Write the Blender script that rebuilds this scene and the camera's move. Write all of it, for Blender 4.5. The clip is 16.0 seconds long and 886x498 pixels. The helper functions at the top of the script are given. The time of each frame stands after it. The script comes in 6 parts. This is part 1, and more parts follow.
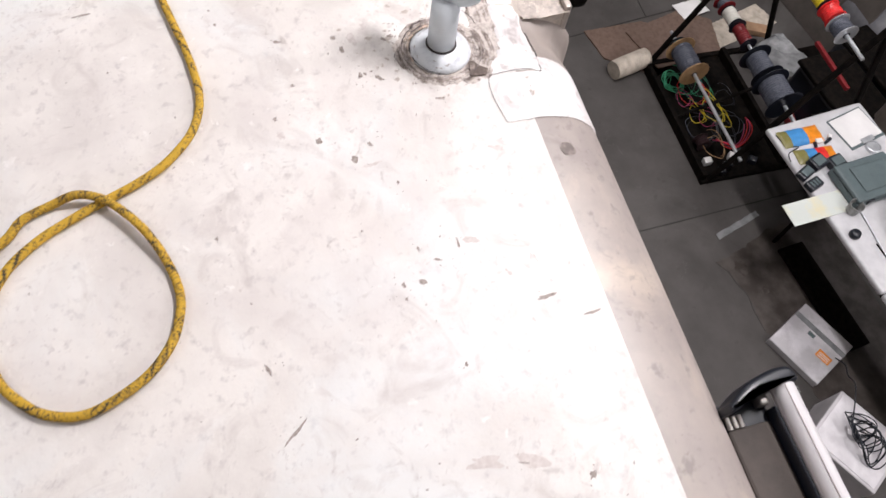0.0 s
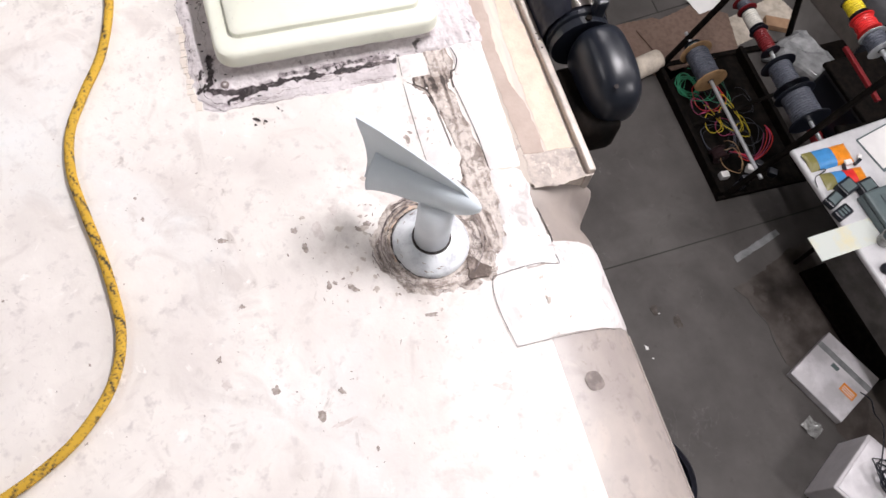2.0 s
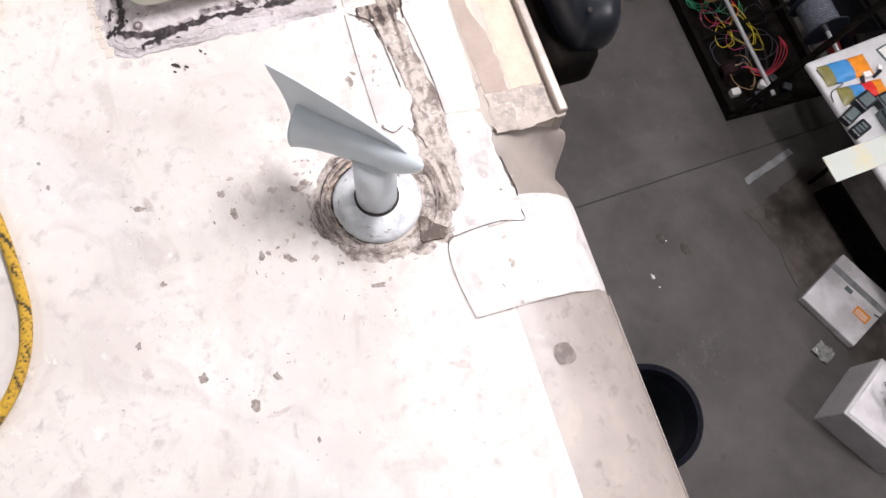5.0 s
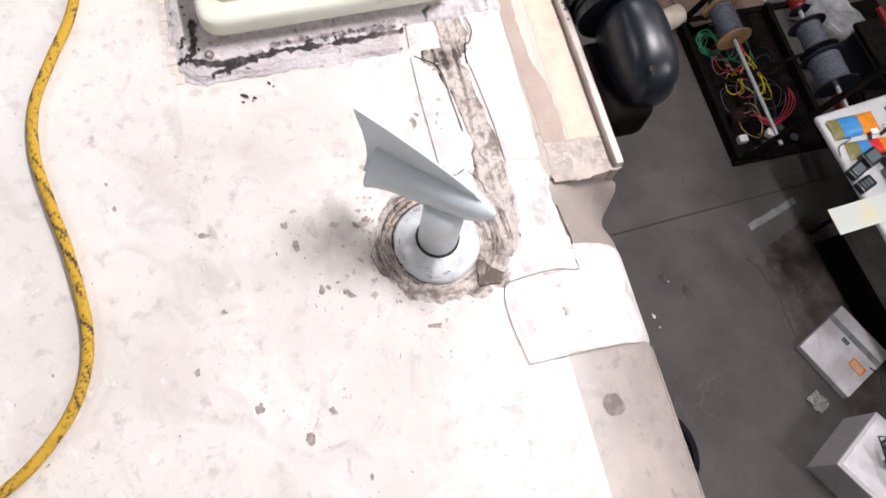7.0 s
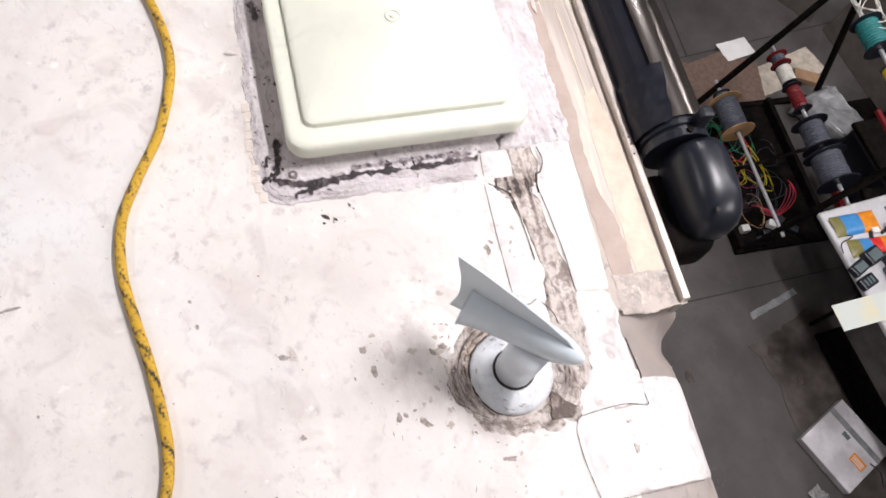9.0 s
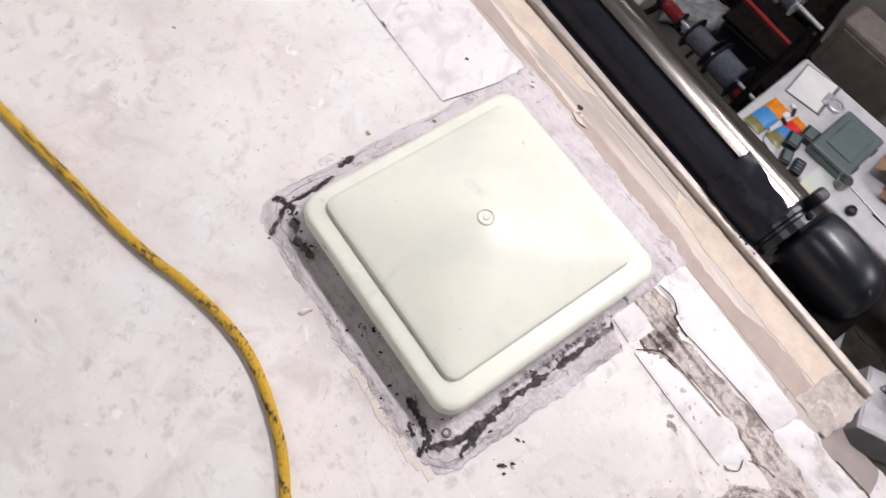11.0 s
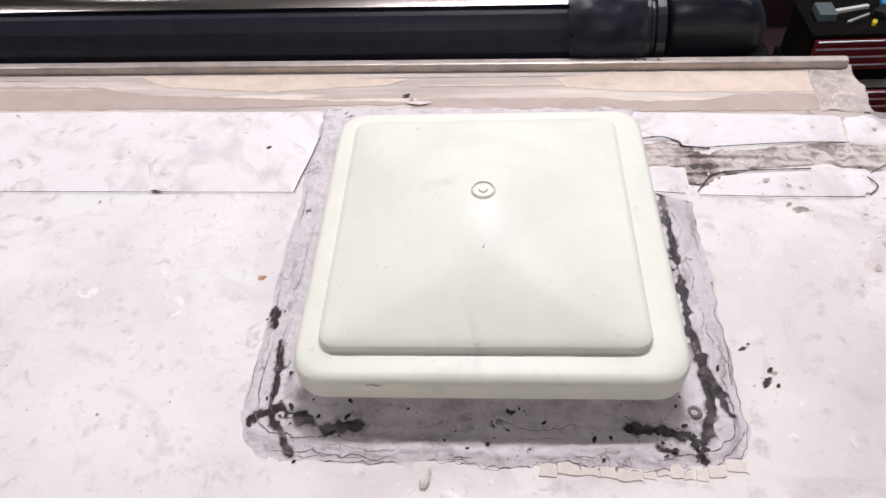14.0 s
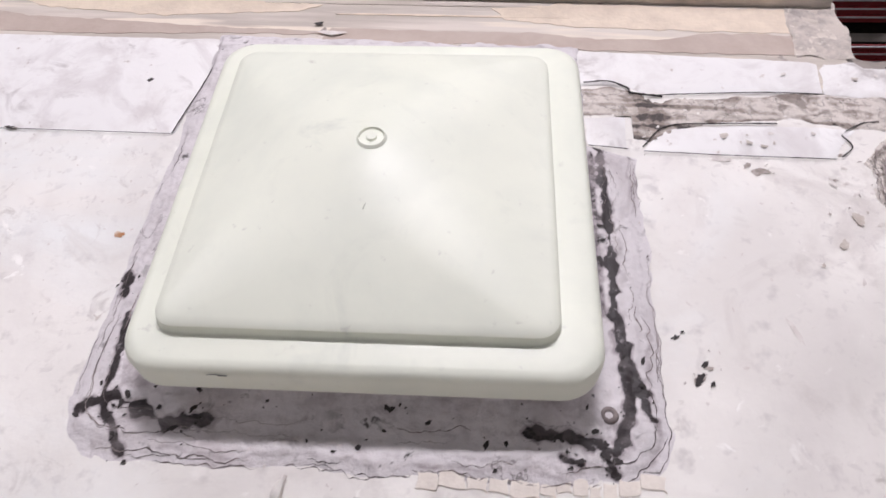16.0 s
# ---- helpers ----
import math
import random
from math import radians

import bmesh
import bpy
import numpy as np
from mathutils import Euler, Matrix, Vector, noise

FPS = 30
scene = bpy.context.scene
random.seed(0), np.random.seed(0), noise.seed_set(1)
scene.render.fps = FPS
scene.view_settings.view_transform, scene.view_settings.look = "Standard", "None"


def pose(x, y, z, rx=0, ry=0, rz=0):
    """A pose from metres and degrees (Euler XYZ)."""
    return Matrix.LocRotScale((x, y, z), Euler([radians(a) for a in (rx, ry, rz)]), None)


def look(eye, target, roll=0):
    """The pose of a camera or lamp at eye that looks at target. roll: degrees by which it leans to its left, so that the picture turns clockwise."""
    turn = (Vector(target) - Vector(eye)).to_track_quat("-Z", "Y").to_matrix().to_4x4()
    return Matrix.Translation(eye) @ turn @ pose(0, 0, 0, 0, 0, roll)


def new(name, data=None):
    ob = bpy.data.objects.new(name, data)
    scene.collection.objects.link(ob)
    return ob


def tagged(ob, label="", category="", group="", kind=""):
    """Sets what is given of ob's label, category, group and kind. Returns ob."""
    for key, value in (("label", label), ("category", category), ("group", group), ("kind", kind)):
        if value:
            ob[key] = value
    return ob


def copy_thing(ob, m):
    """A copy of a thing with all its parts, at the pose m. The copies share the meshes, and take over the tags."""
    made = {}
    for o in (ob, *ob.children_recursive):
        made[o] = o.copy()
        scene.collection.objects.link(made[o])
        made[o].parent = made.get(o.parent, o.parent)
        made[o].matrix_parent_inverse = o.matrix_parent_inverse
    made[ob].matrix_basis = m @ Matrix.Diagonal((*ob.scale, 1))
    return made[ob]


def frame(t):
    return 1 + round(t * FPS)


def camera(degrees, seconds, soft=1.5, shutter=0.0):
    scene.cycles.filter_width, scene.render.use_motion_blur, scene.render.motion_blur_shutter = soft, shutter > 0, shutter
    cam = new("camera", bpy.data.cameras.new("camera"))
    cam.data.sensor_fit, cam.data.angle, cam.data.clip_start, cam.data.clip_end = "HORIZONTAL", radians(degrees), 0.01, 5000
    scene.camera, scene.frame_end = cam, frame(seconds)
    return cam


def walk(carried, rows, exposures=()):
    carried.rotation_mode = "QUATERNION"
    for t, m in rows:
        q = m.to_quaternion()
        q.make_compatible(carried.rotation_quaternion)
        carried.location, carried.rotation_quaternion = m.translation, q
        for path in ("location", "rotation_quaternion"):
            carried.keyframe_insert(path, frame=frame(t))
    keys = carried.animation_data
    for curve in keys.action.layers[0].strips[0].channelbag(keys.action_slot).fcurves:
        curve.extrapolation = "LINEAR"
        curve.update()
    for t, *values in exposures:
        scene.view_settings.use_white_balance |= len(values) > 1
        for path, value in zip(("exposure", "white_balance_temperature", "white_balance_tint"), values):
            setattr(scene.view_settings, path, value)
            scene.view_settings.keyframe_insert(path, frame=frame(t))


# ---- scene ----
cam = camera(62.7, 16.0, shutter=0.25)
PATH = [
    (0, (1.606, -0.312, 4.244), (0.746, 0.102, 2.486), 11.9),
    (0.5, (1.475, -0.241, 4.249), (0.598, 0.178, 2.501), 11.8),
    (1, (1.302, -0.232, 4.246), (0.42, 0.144, 2.491), 8.3),
    (1.5, (1.141, -0.214, 4.21), (0.319, 0.178, 2.429), 8.4),
    (2, (1.06, -0.139, 4.186), (0.307, 0.245, 2.374), 12.2),
    (2.5, (1.043, -0.095, 4.184), (0.318, 0.221, 2.347), 11.5),
    (3, (0.984, -0.094, 4.15), (0.293, 0.251, 2.305), 14.1),
    (3.5, (0.955, -0.08, 4.14), (0.292, 0.269, 2.286), 13.5),
    (4, (0.97, -0.054, 4.13), (0.306, 0.265, 2.27), 9.9),
    (4.5, (0.988, -0.024, 4.089), (0.36, 0.275, 2.214), 8.9),
    (4.7, (0.99, -0.008, 4.081), (0.394, 0.278, 2.193), 8.6),
    (6.8, (0.946, -0.093, 4.096), (0.384, 0.231, 2.204), 16.8),
    (7, (0.939, -0.102, 4.102), (0.315, 0.24, 2.234), 15.4),
    (7.5, (0.917, -0.105, 4.106), (0.253, 0.259, 2.255), 15.5),
    (8, (0.908, -0.116, 4.113), (0.213, 0.265, 2.278), 15.7),
    (8.5, (0.887, -0.148, 4.121), (0.16, 0.229, 2.296), 16.3),
    (9, (0.819, -0.222, 4.148), (0.059, 0.188, 2.345), 17.7),
    (9.2, (0.785, -0.262, 4.165), (0.014, 0.175, 2.373), 18.1),
    (11.3, (0.255, -0.409, 4.112), (-0.152, 0.307, 2.289), 18.6),
    (11.5, (0.261, -0.406, 4.082), (-0.048, 0.384, 2.271), 19.4),
    (11.8, (0.25, -0.391, 4.041), (0.089, 0.542, 2.28), 18.4),
    (12, (0.257, -0.387, 4.043), (0.118, 0.588, 2.302), 14.2),
    (12.3, (0.232, -0.415, 4.012), (0.089, 0.627, 2.31), 7.6),
    (12.5, (0.187, -0.463, 3.955), (0.191, 0.716, 2.339), 6.7),
    (12.7, (0.114, -0.492, 3.917), (0.156, 0.724, 2.33), 4.5),
    (13, (0.081, -0.549, 3.871), (0.04, 0.719, 2.325), -1.0),
    (13.5, (0.049, -0.577, 3.813), (-0.078, 0.722, 2.297), -3.1),
    (14, (0.024, -0.561, 3.757), (-0.134, 0.756, 2.26), -4.5),
    (14.5, (0.017, -0.555, 3.704), (-0.125, 0.746, 2.192), -4.0),
    (15, (0.03, -0.543, 3.668), (-0.054, 0.693, 2.097), -2.0),
    (15.5, (0.05, -0.513, 3.666), (-0.003, 0.691, 2.069), -1.3),
    (16, (0.111, -0.457, 3.662), (-0.015, 0.748, 2.071), -2.2),
]
EXPOSURES = [(0, 0.34, 6600, 11), (2, 0.36, 6600, 11), (9.2, 0.31, 6600, 11), (11.3, -0.06, 6500, 13), (11.6, -0.06, 6500, 13), (12.4, 0.12, 6480, 14), (13, 0.12, 6480, 14), (14, -0.04, 6400, 14), (15, -0.16, 6350, 14), (15.5, -0.20, 6350, 14), (16, -0.15, 6350, 14)]
walk(cam, [(t, look(eye, target, roll)) for t, eye, target, roll in PATH], EXPOSURES)

# Heights: workshop floor 0, trailer roof H.
H = 3.1

# ---- light ----
world = bpy.data.worlds.new("hall_air")
scene.world = world
world.use_nodes = True
world.node_tree.nodes["Background"].inputs[0].default_value = (0.75, 0.8, 0.9, 1)
world.node_tree.nodes["Background"].inputs[1].default_value = 0.03
scene.view_settings.exposure = 0.0


def area_lamp(x, y, z, sx, sy, watts, colour=(1.0, 0.965, 1.0)):
    data = bpy.data.lights.new("ceiling_or_fill_lamp_light", "AREA")
    data.shape, data.size, data.size_y, data.energy, data.color = "RECTANGLE", sx, sy, watts, colour
    ob = new("ceiling_or_fill_lamp_light", data)
    ob.location = (x, y, z)
    return ob


# Lamps 1, 2 and 5 follow shadows and a highlight; others are added fill.
LAMPS = [(0.05, 1.72, 132), (-0.1, 3.9, 40), (-3.6, 1.75, 56), (5.0, 1.75, 10), (-0.4, -3.5, 42), (-3.6, -3.4, 12), (5.0, -3.4, 5), (0.75, 7.5, 60), (-3.6, 6.5, 22), (4.6, 5.2, 190)]
for lx, ly, watts in LAMPS:
    area_lamp(lx, ly, 6.62, 1.3, 0.3, watts)


# ---- mesh helpers ----
def part(name, bm, material, parent=None, label="", smooth=False, sharp=0):
    me = bpy.data.meshes.new(name)
    bm.to_mesh(me)
    bm.free()
    if smooth:
        me.polygons.foreach_set("use_smooth", [True] * len(me.polygons))
        if sharp:
            me.set_sharp_from_angle(angle=radians(sharp))
    for m in material if isinstance(material, (list, tuple)) else (material,):
        me.materials.append(m)
    ob = new(name, me)
    ob.parent = parent
    if label:
        ob["label"] = label
    return ob


def thing(name, m, label, category, group="", kind=""):
    ob = new(name)
    ob.matrix_basis = m
    ob.empty_display_size = 0.05
    return tagged(ob, label, category, group, kind)


def box(x0, x1, y0, y1, z0, z1, bevel=0.0, bm=None, seg=2, m=None):
    own = bmesh.new()
    bmesh.ops.create_cube(own, size=1.0, matrix=Matrix.LocRotScale(((x0 + x1) / 2, (y0 + y1) / 2, (z0 + z1) / 2), None, (x1 - x0, y1 - y0, z1 - z0)))
    if bevel > 0:
        bmesh.ops.bevel(own, geom=own.edges[:], offset=bevel, segments=seg, profile=0.5, affect="EDGES")
    return merge(bm, own, m)


def merge(bm, own, m=None):
    if m is not None:
        own.transform(m)
    if bm is None:
        return own
    me = bpy.data.meshes.new("tmp")
    own.to_mesh(me)
    own.free()
    bm.from_mesh(me)
    bpy.data.meshes.remove(me)
    return bm


def lathe(profile, seg=32, bm=None, m=None, cap=True):
    """Turns (radius, height) pairs round z."""
    own = bmesh.new()
    rings = []
    for r, z in profile:
        if r < 1e-6:
            rings.append([own.verts.new((0, 0, z))])
        else:
            rings.append([own.verts.new((r * math.cos(a * math.tau / seg), r * math.sin(a * math.tau / seg), z)) for a in range(seg)])
    for a, b in zip(rings, rings[1:]):
        for i in range(seg):
            j = (i + 1) % seg
            if len(a) == 1 and len(b) == 1:
                continue
            if len(a) == 1:
                own.faces.new((a[0], b[j], b[i]))
            elif len(b) == 1:
                own.faces.new((a[i], a[j], b[0]))
            else:
                own.faces.new((a[i], a[j], b[j], b[i]))
    if cap:
        for ring, flip in ((rings[0], True), (rings[-1], False)):
            if len(ring) > 1:
                own.faces.new(ring[::-1] if flip else ring)
    bmesh.ops.recalc_face_normals(own, faces=own.faces[:])
    return merge(bm, own, m)


def spline(points, n):
    """n points along a smooth curve through the given ones."""
    p = [Vector(q) for q in points]
    p = [2 * p[0] - p[1]] + p + [2 * p[-1] - p[-2]]
    out = []
    for k in range(n):
        u = k / (n - 1) * (len(p) - 3)
        i = min(int(u), len(p) - 4)
        u -= i
        a, b, c, d = p[i:i + 4]
        out.append(0.5 * (2 * b + (c - a) * u + (2 * a - 5 * b + 4 * c - d) * u * u + (3 * b - a - 3 * c + d) * u ** 3))
    return out


def tube(points, r, seg=8, bm=None, m=None, ripple=0.0):
    """A round rod or cord along points; r is a radius or a list of radii."""
    own = bmesh.new()
    pts = [Vector(p) for p in points]
    rad = r if isinstance(r, (list, tuple)) else [r] * len(pts)
    side = None
    rings = []
    for i, p in enumerate(pts):
        d = (pts[min(i + 1, len(pts) - 1)] - pts[max(i - 1, 0)]).normalized()
        if side is None:
            side = d.orthogonal().normalized()
        side = (side - d * side.dot(d)).normalized()
        up = d.cross(side)
        k = rad[i] * (1 + ripple * math.sin(i * 1.9))
        rings.append([own.verts.new(p + k * (math.cos(a * math.tau / seg) * side + math.sin(a * math.tau / seg) * up)) for a in range(seg)])
    for a, b in zip(rings, rings[1:]):
        for i in range(seg):
            j = (i + 1) % seg
            own.faces.new((a[i], a[j], b[j], b[i]))
    own.faces.new(rings[0][::-1])
    own.faces.new(rings[-1])
    bmesh.ops.recalc_face_normals(own, faces=own.faces[:])
    return merge(bm, own, m)


def slab(outline, z0, z1, bm=None, m=None, bevel=0.0):
    """A flat piece with the given (x, y) outline."""
    own = bmesh.new()
    face = own.faces.new([own.verts.new((x, y, z0)) for x, y in outline])
    face.normal_update()
    if face.normal.z < 0:
        face.normal_flip()
    out = bmesh.ops.extrude_face_region(own, geom=[face])
    for v in out["geom"]:
        if isinstance(v, bmesh.types.BMVert):
            v.co.z = z1
    bmesh.ops.recalc_face_normals(own, faces=own.faces[:])
    if bevel > 0:
        top = [e for e in own.edges if all(abs(v.co.z - z1) < 1e-6 for v in e.verts)]
        bmesh.ops.bevel(own, geom=top, offset=bevel, segments=2, profile=0.5, affect="EDGES")
    return merge(bm, own, m)


def ragged(points, step=0.008, amount=0.0015, seed=0):
    """A closed outline with small irregular steps along its sides."""
    out = []
    n = len(points)
    for i in range(n):
        a, b = Vector(points[i]), Vector(points[(i + 1) % n])
        k = max(1, int((b - a).length / step))
        side = Vector((-(b - a).y, (b - a).x)).normalized()
        for j in range(k):
            p = a.lerp(b, j / k)
            w = 0 if j == 0 else amount
            p = p + side * w * noise.noise((p.x * 60, p.y * 60, seed * 3.7)) * 2
            out.append((p.x, p.y))
    return out


# ---- materials ----
def mat(name, colour, rough=0.5, metal=0.0, colour2=None, scale=4.0, detail=6.0, contrast=(0.4, 0.65), bump=0.0, bump_scale=200.0,
        specks=None, speck_scale=90.0, speck_at=(0.64, 0.68), vary=0.0, emit=0.0, coat=0.0, spec=0.5, stretch=None):
    """Base colour mottled into colour2 by noise, with optional specks and fine relief, in object metres."""
    m = bpy.data.materials.new(name)
    m.use_nodes = True
    nt = m.node_tree
    bsdf = nt.nodes["Principled BSDF"]
    link = nt.links.new
    coord = nt.nodes.new("ShaderNodeNewGeometry").outputs["Position"]
    if stretch:
        mul = nt.nodes.new("ShaderNodeVectorMath")
        mul.operation = "MULTIPLY"
        mul.inputs[1].default_value = stretch
        link(coord, mul.inputs[0])
        coord = mul.outputs[0]

    def noise_node(s, d, rough_=0.6):
        nd = nt.nodes.new("ShaderNodeTexNoise")
        nd.inputs["Scale"].default_value, nd.inputs["Detail"].default_value, nd.inputs["Roughness"].default_value = s, d, rough_
        link(coord, nd.inputs["Vector"])
        return nd.outputs["Fac"]

    def ramp(src, lo, hi):
        r = nt.nodes.new("ShaderNodeMapRange")
        r.inputs["From Min"].default_value, r.inputs["From Max"].default_value = lo, hi
        link(src, r.inputs["Value"])
        return r.outputs["Result"]

    def mix(fac, a, b):
        x = nt.nodes.new("ShaderNodeMix")
        x.data_type = "RGBA"
        link(fac, x.inputs["Factor"])
        for sock, val in ((x.inputs[6], a), (x.inputs[7], b)):
            if isinstance(val, (tuple, list)):
                sock.default_value = (*val[:3], 1)
            else:
                link(val, sock)
        return x.outputs[2]

    out = None
    if colour2:
        out = mix(ramp(noise_node(scale, detail), *contrast), colour, colour2)
    if specks:
        out = mix(ramp(noise_node(speck_scale, 3.0), *speck_at), out or colour, specks)
    if vary > 0:
        info = nt.nodes.new("ShaderNodeObjectInfo").outputs["Random"]
        hsv = nt.nodes.new("ShaderNodeHueSaturation")
        if out:
            link(out, hsv.inputs["Color"])
        else:
            hsv.inputs["Color"].default_value = (*colour, 1)
        link(ramp2(nt, info, 1 - vary, 1 + vary), hsv.inputs["Value"])
        out = hsv.outputs["Color"]
    if out:
        link(out, bsdf.inputs["Base Color"])
    else:
        bsdf.inputs["Base Color"].default_value = (*colour, 1)
    bsdf.inputs["Roughness"].default_value, bsdf.inputs["Metallic"].default_value = rough, metal
    bsdf.inputs["Coat Weight"].default_value, bsdf.inputs["Specular IOR Level"].default_value = coat, spec
    if emit > 0:
        bsdf.inputs["Emission Color"].default_value, bsdf.inputs["Emission Strength"].default_value = (*colour, 1), emit
    if bump > 0:
        b = nt.nodes.new("ShaderNodeBump")
        b.inputs["Strength"].default_value, b.inputs["Distance"].default_value = bump, 0.002
        link(noise_node(bump_scale, 4.0), b.inputs["Height"])
        link(b.outputs["Normal"], bsdf.inputs["Normal"])
    return m


def ramp2(nt, src, lo, hi):
    r = nt.nodes.new("ShaderNodeMapRange")
    r.inputs["To Min"].default_value, r.inputs["To Max"].default_value = lo, hi
    nt.links.new(src, r.inputs["Value"])
    return r.outputs["Result"]


def grimy(name, clean, mid, dark, rough=0.6, bump=0.5, noise_scale=55.0, bump_scale=120.0, clean2=None, clean_scale=18, specks=None, speck_scale=50.0, speck_at=(0.62, 0.72)):
    """Two dirt tones laid by the mesh's own 'grime' attribute, broken up by noise."""
    m = mat(name, clean, rough, colour2=clean2 or tuple(c * 0.9 for c in clean), scale=clean_scale, bump=bump, bump_scale=bump_scale, specks=specks, speck_scale=speck_scale, speck_at=speck_at)
    nt = m.node_tree
    bsdf = nt.nodes["Principled BSDF"]
    base = bsdf.inputs["Base Color"].links[0].from_socket
    attr = nt.nodes.new("ShaderNodeAttribute")
    attr.attribute_name = "grime"
    coord = nt.nodes.new("ShaderNodeNewGeometry").outputs["Position"]
    for tone, at, width, s in ((mid, 0.36, 0.44, noise_scale), (dark, 0.84, 0.24, noise_scale * 1.5)):
        nd = nt.nodes.new("ShaderNodeTexNoise")
        nd.inputs["Scale"].default_value, nd.inputs["Detail"].default_value = s, 9
        nd.inputs["Distortion"].default_value, nd.inputs["Roughness"].default_value = 0.25, 0.66
        nt.links.new(coord, nd.inputs["Vector"])
        add = nt.nodes.new("ShaderNodeMath")
        add.operation = "ADD"
        nt.links.new(attr.outputs["Fac"], add.inputs[0])
        nt.links.new(ramp2(nt, nd.outputs["Fac"], -0.7, 0.7), add.inputs[1])
        r = nt.nodes.new("ShaderNodeMapRange")
        r.inputs["From Min"].default_value, r.inputs["From Max"].default_value = at, at + width
        nt.links.new(add.outputs[0], r.inputs["Value"])
        x = nt.nodes.new("ShaderNodeMix")
        x.data_type = "RGBA"
        nt.links.new(r.outputs["Result"], x.inputs["Factor"])
        nt.links.new(base, x.inputs[6])
        x.inputs[7].default_value = (*tone, 1)
        base = x.outputs[2]
    nt.links.new(base, bsdf.inputs["Base Color"])
    return m


def layer(m, tone, scale, lo, hi, amount=1.0, ridge=False, distortion=0.6, mask=None, stretch=None):
    """Lays one more tone over a material: blotches between lo and hi of a noise, or thin veins along its middle."""
    nt = m.node_tree
    bsdf = nt.nodes["Principled BSDF"]
    link = nt.links.new
    base = bsdf.inputs["Base Color"].links[0].from_socket
    coord = nt.nodes.new("ShaderNodeNewGeometry").outputs["Position"]
    if stretch:
        mul = nt.nodes.new("ShaderNodeVectorMath")
        mul.operation = "MULTIPLY"
        mul.inputs[1].default_value = stretch
        link(coord, mul.inputs[0])
        coord = mul.outputs[0]

    def field(s, a, b, vein=False):
        nd = nt.nodes.new("ShaderNodeTexNoise")
        nd.inputs["Scale"].default_value, nd.inputs["Detail"].default_value = s, 7
        nd.inputs["Distortion"].default_value, nd.inputs["Roughness"].default_value = distortion, 0.6
        link(coord, nd.inputs["Vector"])
        src = nd.outputs["Fac"]
        if vein:
            sub = nt.nodes.new("ShaderNodeMath")
            sub.operation = "SUBTRACT"
            sub.inputs[1].default_value = 0.5
            link(src, sub.inputs[0])
            ab = nt.nodes.new("ShaderNodeMath")
            ab.operation = "ABSOLUTE"
            link(sub.outputs[0], ab.inputs[0])
            src = ab.outputs[0]
        r = nt.nodes.new("ShaderNodeMapRange")
        r.inputs["From Min"].default_value, r.inputs["From Max"].default_value = a, b
        r.inputs["To Min"].default_value, r.inputs["To Max"].default_value = (amount, 0.0) if vein else (0.0, amount)
        link(src, r.inputs["Value"])
        return r.outputs["Result"]

    fac = field(scale, lo, hi, ridge)
    if mask:
        amount = 1.0
        mu = nt.nodes.new("ShaderNodeMath")
        mu.operation = "MULTIPLY"
        link(fac, mu.inputs[0])
        link(field(*mask), mu.inputs[1])
        fac = mu.outputs[0]
    x = nt.nodes.new("ShaderNodeMix")
    x.data_type = "RGBA"
    link(fac, x.inputs["Factor"])
    link(base, x.inputs[6])
    x.inputs[7].default_value = (*tone, 1)
    link(x.outputs[2], bsdf.inputs["Base Color"])


ROOF = grimy("roof_membrane", (0.81, 0.77, 0.73), (0.54, 0.485, 0.45), (0.30, 0.25, 0.22), 0.5, 0.18, 26, 120, (0.70, 0.66, 0.625), 6, (0.56, 0.52, 0.50), 42, (0.58, 0.76))
layer(ROOF, (0.80, 0.82, 0.82), 2.3, 0.48, 0.66, 0.7)
layer(ROOF, (0.66, 0.61, 0.585), 3.4, 0.50, 0.68, 0.55, distortion=1.0)
layer(ROOF, (0.58, 0.53, 0.50), 9.0, 0.54, 0.72, 0.7, distortion=1.6)
layer(ROOF, (0.50, 0.455, 0.43), 17.0, 0.60, 0.70, 0.6, distortion=2.2, mask=(3.0, 0.48, 0.60))
layer(ROOF, (0.42, 0.37, 0.34), 34.0, 0.60, 0.72, 0.75, distortion=1.2, mask=(5.0, 0.50, 0.62))
layer(ROOF, (0.90, 0.87, 0.84), 30.0, 0.62, 0.67, 0.8, mask=(7.0, 0.46, 0.6))
layer(ROOF, (0.55, 0.505, 0.49), 95.0, 0.59, 0.67, 0.55, mask=(3.6, 0.46, 0.58))
SEALANT = grimy("old_sealant", (0.68, 0.635, 0.645), (0.40, 0.35, 0.365), (0.022, 0.014, 0.016), 0.55, 1.0, 75, 110)
layer(SEALANT, (0.40, 0.345, 0.35), 13.0, 0.52, 0.70, 0.55, distortion=0.8)
layer(SEALANT, (0.09, 0.07, 0.07), 7.0, 0.0, 0.006, 0.8, True, 0.5, mask=(9.0, 0.50, 0.60))
layer(SEALANT, (0.05, 0.038, 0.038), 48.0, 0.60, 0.66, 0.9, mask=(8.0, 0.48, 0.60))
TAPE = mat("repair_tape", (0.79, 0.765, 0.755), 0.45, colour2=(0.68, 0.64, 0.625), scale=22, contrast=(0.5, 0.75), bump=0.25, bump_scale=60, specks=(0.48, 0.41, 0.38), speck_scale=75, speck_at=(0.68, 0.74))
layer(TAPE, (0.56, 0.51, 0.505), 9.0, 0.50, 0.66, 0.55, distortion=1.8)
layer(TAPE, (0.40, 0.355, 0.345), 19.0, 0.55, 0.68, 0.7, distortion=1.4, mask=(5.0, 0.46, 0.58))
layer(TAPE, (0.42, 0.365, 0.345), 40.0, 0.58, 0.72, 0.6, mask=(7.0, 0.52, 0.64))
